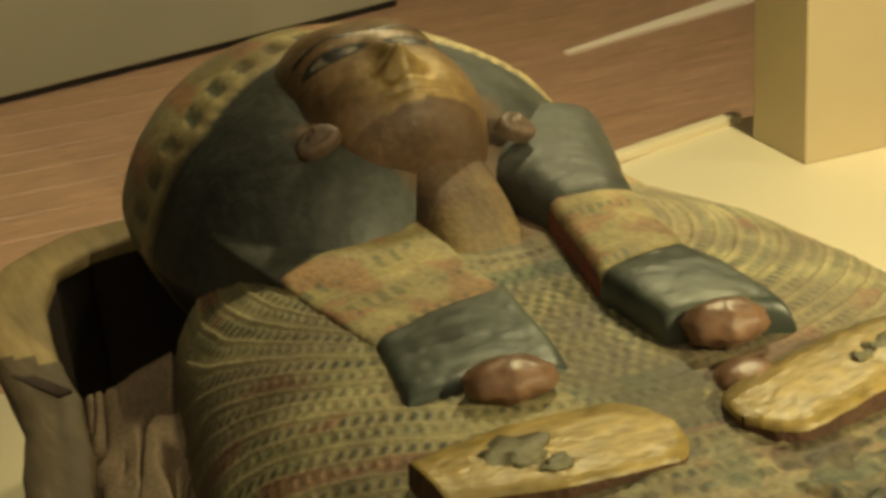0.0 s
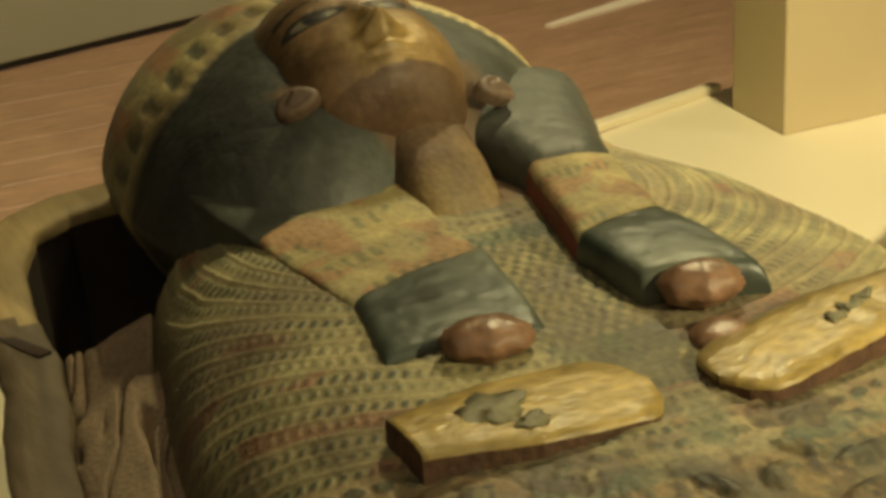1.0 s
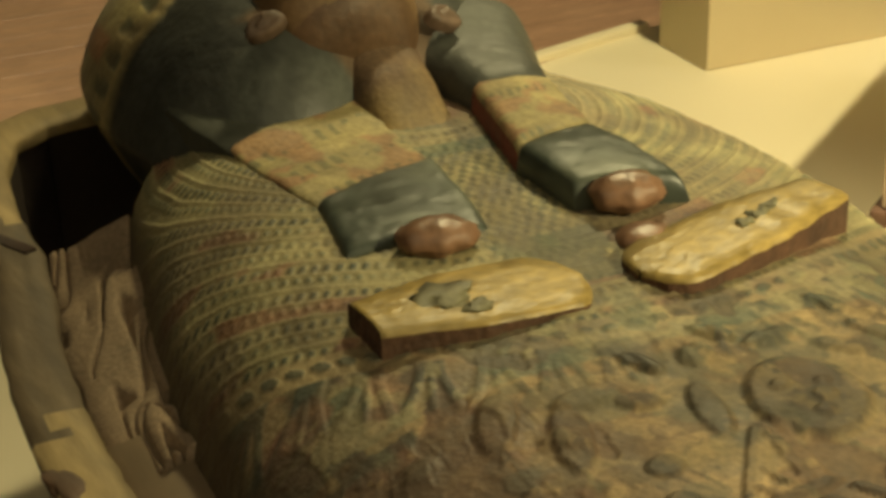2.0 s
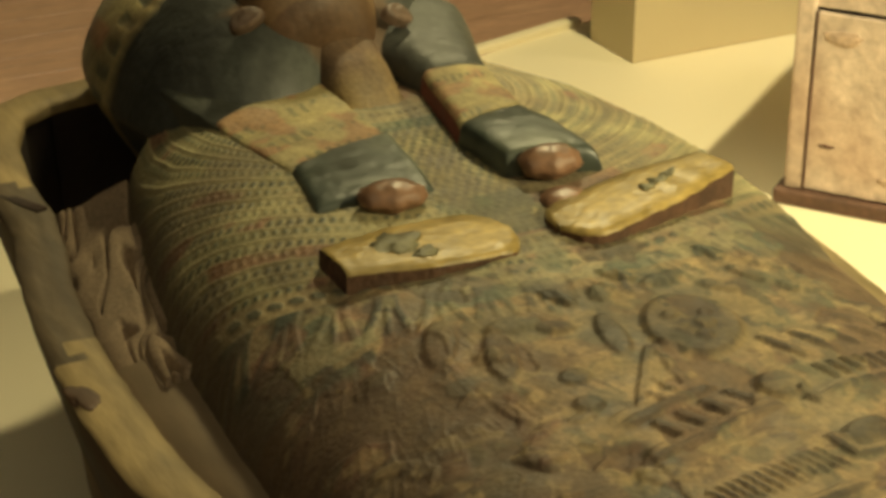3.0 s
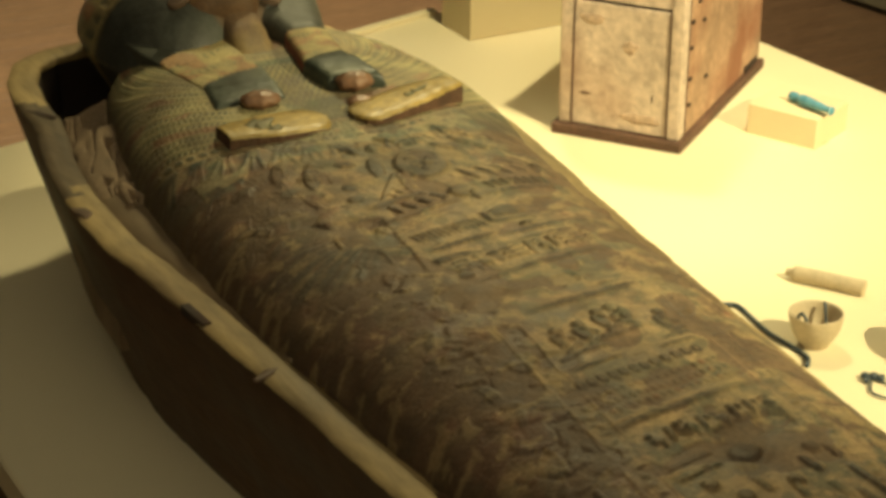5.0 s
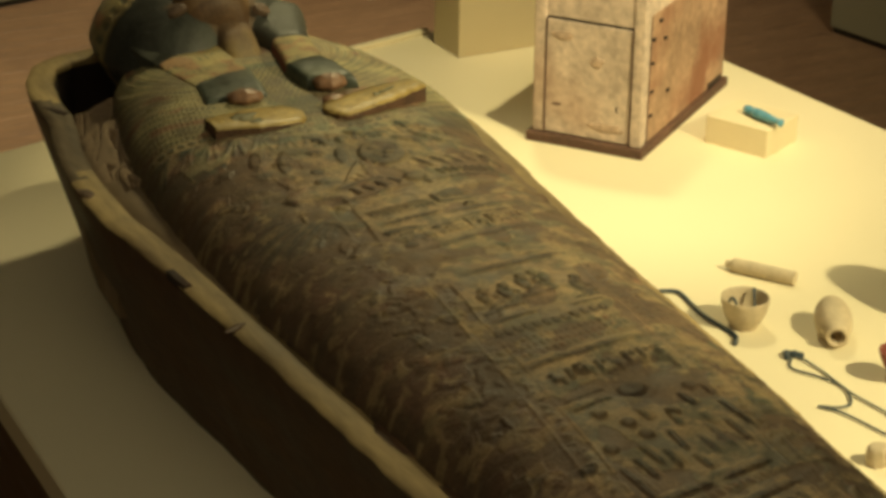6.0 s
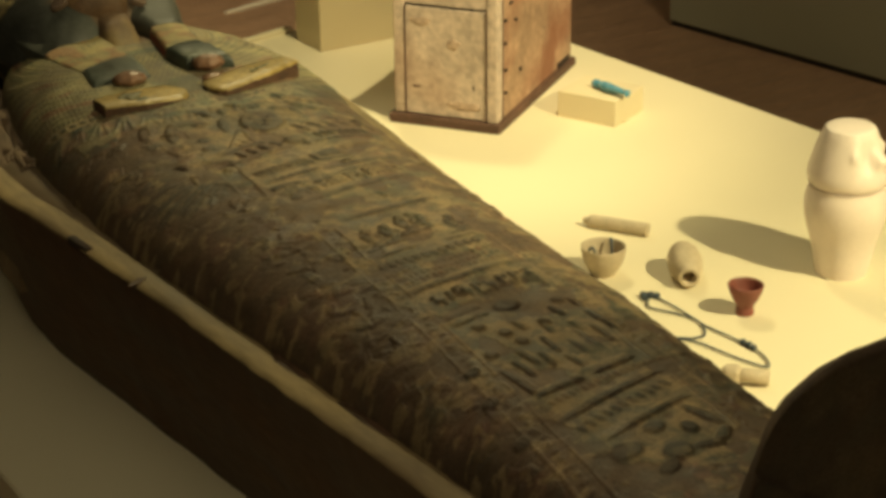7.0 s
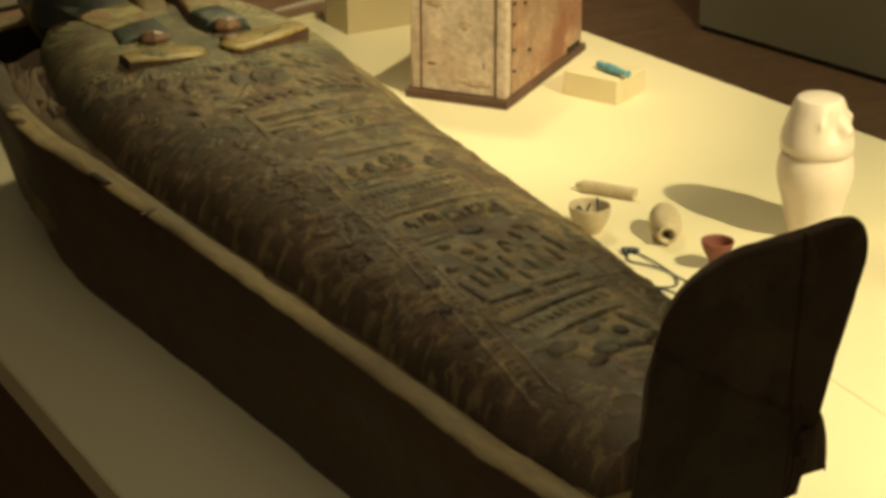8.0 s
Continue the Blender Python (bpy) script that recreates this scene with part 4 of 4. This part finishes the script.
lappet((-0.130, 0.315), (-0.012, 0.345), (-0.014, 0.205), (-0.118, 0.176), 0.0035, M_LID, "lappet_band", "striped ochre band across the lappet", sharp=30.0)
lappet((0.058, 0.293), (0.126, 0.285), (0.106, 0.184), (0.029, 0.164), 0.025, M_LID, "lappet_band", "striped ochre band with dark red side", np.array([0.16, 0.035, 0.028]))
lappet((-0.118, 0.180), (-0.013, 0.209), (-0.029, 0.094), (-0.131, 0.103), 0.0085, M_GREEN, "lappet_end", "glossy dark green lappet end")
lappet((0.028, 0.164), (0.107, 0.185), (0.118, 0.078), (0.036, 0.096), 0.024, M_GREEN, "lappet_end", "glossy dark green lappet end")


def ellipsoid(x, y, z, a, b, c, mat, name, label, rz=0, seg=32, wob=0.06):
    bm = bmesh.new()
    bmesh.ops.create_uvsphere(bm, u_segments=seg, v_segments=seg // 2, radius=1)
    for v in bm.verts:
        k = 1 + wob * noise.noise(v.co * 1.7 + Vector((x * 40, y * 40, 0)))
        if name == "fist":
            k *= 1 + 0.05 * math.cos(v.co.x * 9 + 0.6) * max(0.0, -v.co.y) + 0.10 * noise.noise(v.co * 3.1 + Vector((y * 60, 0, 0)))
        v.co = Vector((v.co.x * a * k, v.co.y * b * k, v.co.z * c * k))
    ob = part(name, bm, mat, lid, label)
    ob.matrix_local = pose(x, y, z - 0.3, 0, 0, rz)
    return ob


ellipsoid(-0.072, 0.087, 0.430, 0.028, 0.019, 0.0125, M_FIST, "fist", "rounded red-brown carved knob", -10)
ellipsoid(0.070, 0.083, 0.434, 0.027, 0.019, 0.0140, M_FIST, "fist", "rounded red-brown carved knob", -10)
ellipsoid(0.058, 0.040, 0.420, 0.020, 0.018, 0.009, M_FIST, "wrist_boss", "dull red-brown boss", 0)


# flat carved boards below the lappets, broken at the outer end
def board(x0, y0, x1, y1, width, z, label):
    """From the broken outer end to the rounded inner end."""
    ob_len = math.hypot(x1 - x0, y1 - y0)
    bm = bmesh.new()
    n = 40
    up = []
    for i in range(n + 1):
        t = i / n
        w = width / 2 * (0.62 + 0.38 * min(1, t * 2.2)) * (1 if t < 0.80 else max(0.0, 1 - ((t - 0.80) / 0.20) ** 3) ** 0.5 * 0.97 + 0.03) * (1 + 0.05 * noise.noise(Vector((t * 9, x0 * 30, 2))))
        j = 0.0016 * noise.noise(Vector((t * 30, x0 * 10, 1)))
        zz = 0.0008 * noise.noise(Vector((t * 12, x0 * 10, 5))) - 0.006 * t * t
        up.append([(t * ob_len + j, s * w, zz - 0.0015 * abs(s) ** 3 + 0.0007 * noise.noise(Vector((t * 22, s * 2.5, x0 * 10)))) for s in (-1, -0.93, -0.5, 0, 0.5, 0.93, 1)])
    vu = [[bm.verts.new((x, y, z0 - (0.003 if k in (0, 6) else 0))) for k, (x, y, z0) in enumerate(r)] for r in up]
    vl = [[bm.verts.new((x, y, -0.032)) for x, y, z0 in (r[0], r[-1])] for r in up]
    for a, b in zip(vu, vu[1:]):
        for k in range(6):
            bm.faces.new((a[k], a[k + 1], b[k + 1], b[k])).material_index = 0
    for a, b, c, d in zip(vu, vu[1:], vl, vl[1:]):
        bm.faces.new((a[0], b[0], d[0], c[0])).material_index = 1
        bm.faces.new((a[6], b[6], d[1], c[1])).material_index = 1
    bm.faces.new([*vu[0], vl[0][1], vl[0][0]]).material_index = 1
    ob = part("carved_board", bm, [M_GOLD, M_BREAK], lid, label)
    for p in ob.data.polygons:
        p.use_smooth = p.material_index == 0
    ob.matrix_local = pose(x0, y0, z - 0.3, 0, 0, math.degrees(math.atan2(y1 - y0, x1 - x0)))
    return ob


board(-0.160, 0.010, -0.008, 0.012, 0.078, 0.427, "yellow carved board, broken at one end")
board(0.200, 0.036, 0.024, -0.010, 0.068, 0.431, "yellow carved board, broken at one end")
for x, y, a, b, z in ((-0.105, 0.014, 0.020, 0.017, 0.4288), (-0.092, -0.008, 0.010, 0.007, 0.4288), (0.135, 0.020, 0.010, 0.006, 0.4328), (0.150, 0.028, 0.008, 0.005, 0.4328), (0.118, 0.012, 0.007, 0.005, 0.4328)):
    ellipsoid(x, y, z - 0.0026, a, b, 0.0014, M_SPOT, "paint_flake", "grey-green paint remnant", rz=20, seg=20, wob=0.9)

# the mask: one carved shell with simple features
MX, MY, MZ = -0.004, 0.422, 0.454
NA, NB = 121, 121
s, t = np.meshgrid(np.linspace(-1, 1, NA), np.linspace(-1, 1, NB))
hwid = 0.071 * np.sqrt(np.clip(1 - np.clip(-t, 0, 1) ** 2.6 * 0.66 - np.clip(t, 0, 1) ** 3 * 0.35, 0.05, 1))
fx = s * hwid
fyy = t * 0.080
fz = 0.070 * np.sqrt(np.clip(1 - np.abs(s) ** 3.0, 0, 1)) * np.where(t < 0, (1 - np.abs(t) ** 4.2) ** 0.5, (1 - np.abs(t) ** 6.0) ** 0.4)
g = lambda x0, y0, a, b: np.exp(-((fx - x0) / a) ** 2 - ((fyy - y0) / b) ** 2)
fz = fz + 0.013 * g(0, -0.036, 0.010, 0.010) + 0.009 * g(0, -0.018, 0.0075, 0.022) + 0.004 * (g(-0.011, -0.038, 0.006, 0.006) + g(0.011, -0.038, 0.006, 0.006))
fz = fz + 0.005 * g(0, -0.0535, 0.016, 0.0035) + 0.005 * g(0, -0.061, 0.014, 0.0035) - 0.003 * g(0, -0.0572, 0.017, 0.0018) + 0.005 * g(0, -0.072, 0.02, 0.008)
for ex in (-0.030, 0.030):
    fz = fz - 0.005 * g(ex, 0.012, 0.02, 0.010) + 0.005 * g(ex, 0.010, 0.014, 0.006) + 0.0025 * g(ex, 0.030, 0.024, 0.003)
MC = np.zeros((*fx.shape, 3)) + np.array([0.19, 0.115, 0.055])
# brighter gold round nose and mouth: gilding with its highlights painted in
gilt_highlight = np.clip(1.35 - np.hypot((fx - 0.008) / 0.034, (fyy + 0.040) / 0.034), 0, 1)[..., None]
MC = MC * (1 - gilt_highlight) + np.array([0.40, 0.265, 0.085]) * gilt_highlight
# dark chin: bare below the gilding's edge, with the shadow there painted in
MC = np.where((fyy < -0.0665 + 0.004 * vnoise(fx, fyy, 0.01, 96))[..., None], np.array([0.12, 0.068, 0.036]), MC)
for ex in (-0.031, 0.031):
    eye = ((np.abs(fx - ex) / 0.020) ** 2 + (np.abs(fyy - 0.010) / 0.0082) ** 2)
    MC = np.where(((eye < 1.6) & (eye > 0.8))[..., None], np.array([0.03, 0.025, 0.02]), MC)
    MC = np.where((eye <= 0.8)[..., None], np.array([0.17, 0.15, 0.11]), MC)
    MC = np.where((np.hypot(fx - ex, fyy - 0.010) < 0.0088)[..., None], np.array([0.02, 0.02, 0.022]), MC)
    brow = np.abs(fyy - 0.031 + 3.0 * (fx - ex) ** 2) < 0.0028
    MC = np.where((brow & (np.abs(fx - ex) < 0.025))[..., None], np.array([0.05, 0.04, 0.03]), MC)
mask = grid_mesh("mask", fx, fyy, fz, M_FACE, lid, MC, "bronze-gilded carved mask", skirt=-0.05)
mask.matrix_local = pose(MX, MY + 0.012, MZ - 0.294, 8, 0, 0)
u, v = np.meshgrid(np.linspace(-1, 1, 40), np.linspace(0, 1, 40))
tx = 0.012 + 0.002 * v + u * (0.026 + 0.014 * v)
ty = 0.246 + 0.120 * v
tz = 0.413 + (0.007 + 0.047 * v) * (1 - 0.98 * np.abs(u) ** 3.4) ** 0.5 * np.clip(v * 1.5, 0.02, 1) ** 0.9
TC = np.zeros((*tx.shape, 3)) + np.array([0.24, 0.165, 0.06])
# throat turns brown towards the chin, with the shade under it painted in
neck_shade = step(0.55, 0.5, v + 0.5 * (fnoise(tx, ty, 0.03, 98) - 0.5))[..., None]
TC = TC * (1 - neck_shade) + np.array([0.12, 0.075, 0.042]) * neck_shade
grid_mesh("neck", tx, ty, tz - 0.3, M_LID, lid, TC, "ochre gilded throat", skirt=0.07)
for side in (-1, 1):
    a, q = np.meshgrid(np.linspace(0, 2 * np.pi, 49), np.linspace(0, 1, 20))
    ex = 0.0165 * q * np.cos(a) * (1 - 0.25 * np.sin(a))
    ey = 0.0105 * q * np.sin(a)
    ez = 0.006 * np.sqrt(np.clip(1 - q ** 3, 0, 1)) - 0.0012 * np.exp(-((q - 0.45) / 0.22) ** 2) * (np.cos(a - 0.5) < 0.6)
    ear = grid_mesh("ear", ex, ey, ez, M_EAR, lid, None, "small red-brown carved ear", skirt=-0.007)
    ear.matrix_local = pose(-0.002 + side * 0.074, 0.372 - 0.003 * (side + 1), 0.190 - 0.008 * (side + 1), 38, side * 24, side * 10)

# ---- the wooden chest ----
chest = thing("wooden_chest", 0.938, 0.515, 0.0, "tall whitewashed wooden chest with red stains on a plank base", "chest", rz=-56.5)
# local x runs back along the long side, local y to the front's far corner
ang_l = math.degrees(math.atan2(0.801 - 0.498, 1.340 - 0.929))
chest.matrix_world = pose(0.938, 0.515, 0.0, 0, 0, ang_l)
CL, CW = 0.50, 0.245
part("base_plank", rough_up(box_bm(-0.006, CL + 0.01, -0.004, CW + 0.006, 0, 0.020, 0.004, 2), 0.001, 30), M_BOXBASE, chest, "dark red-brown base plank", smooth=False)
part("long_side", rough_up(box_bm(0.012, CL, 0.006, 0.028, 0.020, 0.285, 0.003), 0.0012, 18), M_BOXRED, chest, "red-stained whitewashed long side", smooth=False)
part("long_side", rough_up(box_bm(0.012, CL, CW - 0.028, CW - 0.006, 0.020, 0.285, 0.003), 0.0012, 18), M_BOXRED, chest, "red-stained whitewashed long side", smooth=False)
part("front_panel", rough_up(box_bm(0.0065, 0.030, 0.029, CW - 0.029, 0.022, 0.262, 0.003), 0.0012, 18), M_BOX, chest, "whitewashed end panel", smooth=False)
for y in (0.004, CW - 0.028):
    part("corner_post", rough_up(box_bm(0.004, 0.036, y, y + 0.024, 0.020, 0.40, 0.004), 0.0015, 22), M_BOX, chest, "worn corner post", smooth=False)
part("back_panel", box_bm(CL - 0.03, CL - 0.005, 0.030, CW - 0.030, 0.020, 0.285, 0.003), M_BOX, chest, smooth=False)
part("joint", box_bm(0.014, 0.040, 0.029, CW - 0.029, 0.262, 0.268, 0), M_CRACK, chest, "dark gap under the lid", smooth=False)
bm = bmesh.new()
prof = [(0.008, 0.268), (0.008, 0.40), (0.03, 0.425), (0.09, 0.447), (0.16, 0.452), (CW - 0.03, 0.425), (CW - 0.008, 0.40), (CW - 0.008, 0.268)]
fr_v = [[bm.verts.new((x, y, z)) for y, z in prof] for x in (0.008, CL)]
for i in range(len(prof) - 1):
    bm.faces.new((fr_v[0][i], fr_v[0][i + 1], fr_v[1][i + 1], fr_v[1][i]))
bm.faces.new(fr_v[0])
bm.faces.new(fr_v[1])
bmesh.ops.subdivide_edges(bm, edges=list(bm.edges), cuts=6, use_grid_fill=True)
part("lid", rough_up(bm, 0.0016, 18), M_BOX, chest, "vaulted whitewashed lid with red wash", smooth=False)
for x, z in ((0.055, 0.075), (0.055, 0.125), (0.055, 0.185), (0.055, 0.235), (0.12, 0.22), (0.09, 0.265), (0.15, 0.10)):
    part("peg", rough_up(box_bm(x - 0.006, x + 0.006, 0.002, 0.012, z - 0.003, z + 0.003, 0.001), 0.001, 60), M_CRACK, chest, "dark peg hole")
for y in (0.0285, CW - 0.0315):
    part("joint", rough_up(box_bm(0.0030, 0.012, y, y + 0.0018, 0.022, 0.262, 0.0004), 0.0009, 40), M_BOXBASE, chest, "dark gap beside the corner post", smooth=False)
part("joint", rough_up(box_bm(0.038, 0.0392, 0.0035, 0.012, 0.022, 0.285, 0.0004), 0.0008, 40), M_BOXBASE, chest, "dark gap beside the corner post", smooth=False)
for y, z, a, b, m in ((0.105, 0.185, 0.014, 0.012, M_BOXSTAIN), (0.190, 0.085, 0.010, 0.003, M_BOXBASE), (0.080, 0.050, 0.040, 0.010, M_BOXSTAIN), (0.180, 0.230, 0.024, 0.010, M_BOXSTAIN)):
    bm = bmesh.new()
    bmesh.ops.create_uvsphere(bm, u_segments=20, v_segments=10, radius=1)
    for v in bm.verts:
        k = 1 + 0.6 * noise.noise(v.co * 1.8 + Vector((y * 90, z * 90, 0)))
        v.co = Vector((0.0066 + v.co.x * 0.0012, y + v.co.y * a * k, z + v.co.z * b * k))
    part("stain", bm, m, chest, "brown stain in the whitewash")
part("split", rough_up(box_bm(0.40, 0.485, 0.0015, 0.012, 0.021, 0.034, 0.003), 0.003, 25), M_CRACK, chest, "dark split above the base")
part("split", rough_up(box_bm(0.0065, 0.012, 0.055, 0.062, 0.03, 0.10, 0.002), 0.004, 30), M_CRACK, chest, "dark crack in the end panel")

# ---- the small finds ----
block = thing("display_block", 1.11, 0.543, 0.0, "small cream block carrying a turquoise figure", "display block", rz=math.degrees(math.atan2(0.413 - 0.543, 1.17 - 1.11)))
part("body", box_bm(0, 0.143, 0, 0.125, 0, 0.058, 0.002), M_BLOCK, block, smooth=False)

figure = thing("faience_figure", 1.187, 0.52, 0.058, "small turquoise glazed figure lying on the cream block", "figurine", rz=math.degrees(math.atan2(0.433 - 0.545, 0.01)))
bm = lathe(curve_interp([(0.002, 0.0), (0.008, 0.004), (0.0095, 0.014), (0.0075, 0.026), (0.0105, 0.034), (0.0105, 0.05), (0.008, 0.08), (0.006, 0.104), (0.0085, 0.112), (0.002, 0.114)], 5), 24)
fig = part("body", bm, M_FAIENCE, figure)
fig.matrix_local = pose(0, 0, 0.0105, 0, 88, 0)

jar = thing("canopic_jar", 1.055, -0.430, 0.0, "cream alabaster jar with a carved head stopper", "jar", "canopic jars on the plinth")
prof = curve_interp([(0.001, 0.0), (0.036, 0.0), (0.042, 0.006), (0.052, 0.06), (0.064, 0.11), (0.0655, 0.143), (0.060, 0.167), (0.057, 0.170), (0.001, 0.170)], 8)
part("body", lathe([(r * 1.12, z) for r, z in prof], 64, 0.01), M_ALAB, jar, "smooth tapering alabaster body")
prof = curve_interp([(0.001, 0.2), (0.050, 0.2), (0.0605, 0.2045), (0.064, 0.222), (0.058, 0.25), (0.050, 0.278), (0.043, 0.298), (0.034, 0.308), (0.001, 0.312)], 8)
bm = lathe([(r * 1.12, z) for r, z in prof], 64, 0.01)
face_dir = Vector((0.30, -0.95, 0)).normalized()
for v in bm.verts:
    d = Vector((v.co.x, v.co.y, 0))
    if d.length > 0.01:
        k = d.normalized().dot(face_dir)
        hgt = v.co.z
        hollow = -0.010 * math.exp(-((k - 0.93) / 0.13) ** 2) * math.exp(-((hgt - 0.262) / 0.026) ** 2)
        bulge = math.exp(-((k - 1) / 0.035) ** 2) * math.exp(-((hgt - 0.258) / 0.016) ** 2) * 0.019 + hollow
        ridge = math.exp(-((k - 0.80) / 0.05) ** 2) * math.exp(-((hgt - 0.262) / 0.03) ** 2) * -0.006
        ear_b = math.exp(-((k - 0.62) / 0.06) ** 2) * math.exp(-((hgt - 0.268) / 0.010) ** 2) * 0.008
        v.co += d.normalized() * (bulge + ridge + ear_b)
part("stopper", bm, M_ALAB, jar, "carved stopper").location.z = -0.029

for x, y in ((1.43, -0.63), (0.89, -1.25), (1.24, -0.97)):
    copy_thing(jar, pose(x, y, 0.0))

# joint between two panels of the plinth top
joint = thing("panel_joint", 0.668, -1.05, 0.0, "hairline joint in the cream plinth top", "joint", rz=-4)
part("line", box_bm(-0.0012, 0.0012, -0.45, 0.10, 0, 0.0006, 0), M_PLINTH, joint, smooth=False)

bowl = thing("stone_bowl", 0.690, -0.205, 0.0, "small cream stone bowl holding a dark bead string", "bowl")
prof = curve_interp([(0.001, 0.0), (0.020, 0.0), (0.024, 0.006), (0.036, 0.028), (0.041, 0.052), (0.0385, 0.055), (0.035, 0.048), (0.028, 0.026), (0.016, 0.014), (0.001, 0.012)], 6)
part("body", lathe(prof, 48, 0.02), M_STONE, bowl)

flask = thing("stone_flask", 0.786, -0.335, 0.0, "small cream stone flask lying on its side", "flask")
prof = curve_interp([(0.001, 0.0), (0.017, 0.002), (0.027, 0.022), (0.031, 0.05), (0.028, 0.078), (0.018, 0.098), (0.0165, 0.108), (0.019, 0.112), (0.0125, 0.112), (0.0105, 0.09), (0.001, 0.085)], 7)
fl = part("body", lathe(prof, 48, 0.015), M_STONE, flask)
fl.matrix_local = Matrix.Translation((0.045, 0.085, 0.031)) @ Vector((-0.50, -0.85, -0.06)).to_track_quat("Z", "Y").to_matrix().to_4x4()

stick = thing("stone_cylinder", 0.83, -0.055, 0.0, "slim pale stone cylinder with a worn end", "cylinder")
prof = curve_interp([(0.001, 0.0), (0.006, 0.001), (0.0065, 0.010), (0.0115, 0.014), (0.0125, 0.03), (0.0125, 0.12), (0.011, 0.128), (0.001, 0.130)], 6)
sk = part("body", rough_up(lathe(prof, 32, 0.03), 0.0008, 60), M_STONE, stick)
sk.matrix_local = Matrix.Translation((-0.037, 0.055, 0.0125)) @ Vector((0.55, -0.835, 0)).to_track_quat("Z", "Y").to_matrix().to_4x4()

cup = thing("terracotta_cup", 0.795, -0.475, 0.0, "small red terracotta cup on a narrow foot", "cup")
prof = curve_interp([(0.001, 0.0), (0.015, 0.0), (0.0155, 0.008), (0.015, 0.016), (0.024, 0.032), (0.031, 0.052), (0.029, 0.055), (0.026, 0.05), (0.018, 0.030), (0.001, 0.024)], 6)
part("body", lathe(prof, 48, 0.02), M_TERRA, cup)

amulet = thing("stone_amulet", 0.605, -0.672, 0.0, "small cream stone fragment beside the beads", "amulet", rz=-40)
part("body", rough_up(lathe(curve_interp([(0.001, 0.0), (0.016, 0.0), (0.017, 0.02), (0.013, 0.03), (0.001, 0.031)], 5), 28, 0.1), 0.002, 40), M_STONE, amulet)
stem = part("stem", tube([(0, 0, 0.018), (0.03, 0.0, 0.016), (0.06, 0.0, 0.014)], 0.012, 14), M_STONE, amulet)


def necklace(name, pts, label, bead=0.0028):
    """A string of beads that lies along a smooth line on the plinth."""
    t = thing(name, pts[0][0], pts[0][1], 0.0, label, "necklace")
    path = curve_interp([(x - pts[0][0], y - pts[0][1], z) for x, y, z in pts], 14)
    part("string", tube(path, lambda i: bead * (0.75 + 0.35 * math.sin(i * 1.9) ** 2), 7), M_BEAD, t)
    return t


N1 = necklace("bead_necklace", [(0.695, -0.332, 0.004), (0.704, -0.356, 0.004), (0.706, -0.41, 0.004), (0.702, -0.48, 0.004), (0.710, -0.545, 0.004), (0.714, -0.60, 0.004), (0.704, -0.643, 0.004), (0.686, -0.662, 0.004), (0.668, -0.61, 0.004), (0.651, -0.53, 0.004), (0.630, -0.495, 0.004), (0.655, -0.512, 0.004), (0.682, -0.508, 0.004), (0.703, -0.462, 0.004), (0.690, -0.415, 0.004), (0.668, -0.372, 0.004), (0.686, -0.345, 0.004)], "dark blue bead necklace lying on the plinth", 0.0020)
for x, y, r in ((0.690, -0.326, 0.007), (0.700, -0.333, 0.008), (0.706, -0.342, 0.007), (0.684, -0.336, 0.006), (0.713, -0.570, 0.006), (0.7145, -0.583, 0.0065), (0.714, -0.596, 0.006)):
    ob = part("large_bead", rough_up(lathe([(0.001, 0), (r * 0.8, 0.001), (r, 0.005), (r * 0.8, 0.009), (0.001, 0.010)], 14), 0.0006, 80), M_BEAD, N1)
    ob.matrix_local = pose(x - 0.695, y + 0.332, 0.0, 0, 0, 0)
necklace("bead_string", [(0.668, -0.185, 0.035), (0.672, -0.196, 0.052), (0.680, -0.212, 0.024), (0.694, -0.218, 0.016), (0.706, -0.21, 0.030), (0.712, -0.198, 0.054), (0.716, -0.192, 0.060)], "dark bead string hanging in the stone bowl")
necklace("bead_string", [(0.615, -0.030, 0.004), (0.643, -0.036, 0.004), (0.661, -0.052, 0.004), (0.655, -0.10, 0.004), (0.648, -0.15, 0.005), (0.653, -0.20, 0.004), (0.652, -0.238, 0.004), (0.635, -0.26, 0.004)], "dark bead string beside the coffin", 0.004)

# ---- floorboards ----
def boards():
    meshes = []
    for n in range(4):
        bm = box_bm(-0.6, 0.6, -0.068, 0.068, 0, 0.02, 0.0015, 1)
        me = bpy.data.meshes.new("floorboard")
        bm.to_mesh(me)
        bm.free()
        me.materials.append(M_FLOOR)
        meshes.append(me)
    rngb = random.Random(3)
    count = 0
    y = 0.2
    while y < 6.0:
        x = -2.0
        length = rngb.uniform(0.4, 1.2)
        while x < 4.08 and count < 300:
            length = min(length, 4.098 - x)
            ob = new("floorboard", meshes[count % 4])
            ob.parent = floor
            ob.matrix_world = pose(x + length / 2, y, FLOOR_Z - 0.02) @ Matrix.Diagonal((length / 1.2, 1, 1, 1))
            count += 1
            x += length
            length = 1.2
        y += 0.1365


boards()
bm = box_bm(-4.2, -2.002, 0.131, 6.1, FLOOR_Z - 0.02, FLOOR_Z, 0)
tagged(part("floor_west", bm, M_FLOOR, None, smooth=False), "brown oak gallery floor", "floor", kind="structure")
bm = box_bm(-4.2, 4.1, -6.0, 0.13, FLOOR_Z - 0.02, FLOOR_Z, 0)
tagged(part("floor_south", bm, M_FLOOR, None, smooth=False), "brown oak gallery floor", "floor", kind="structure")
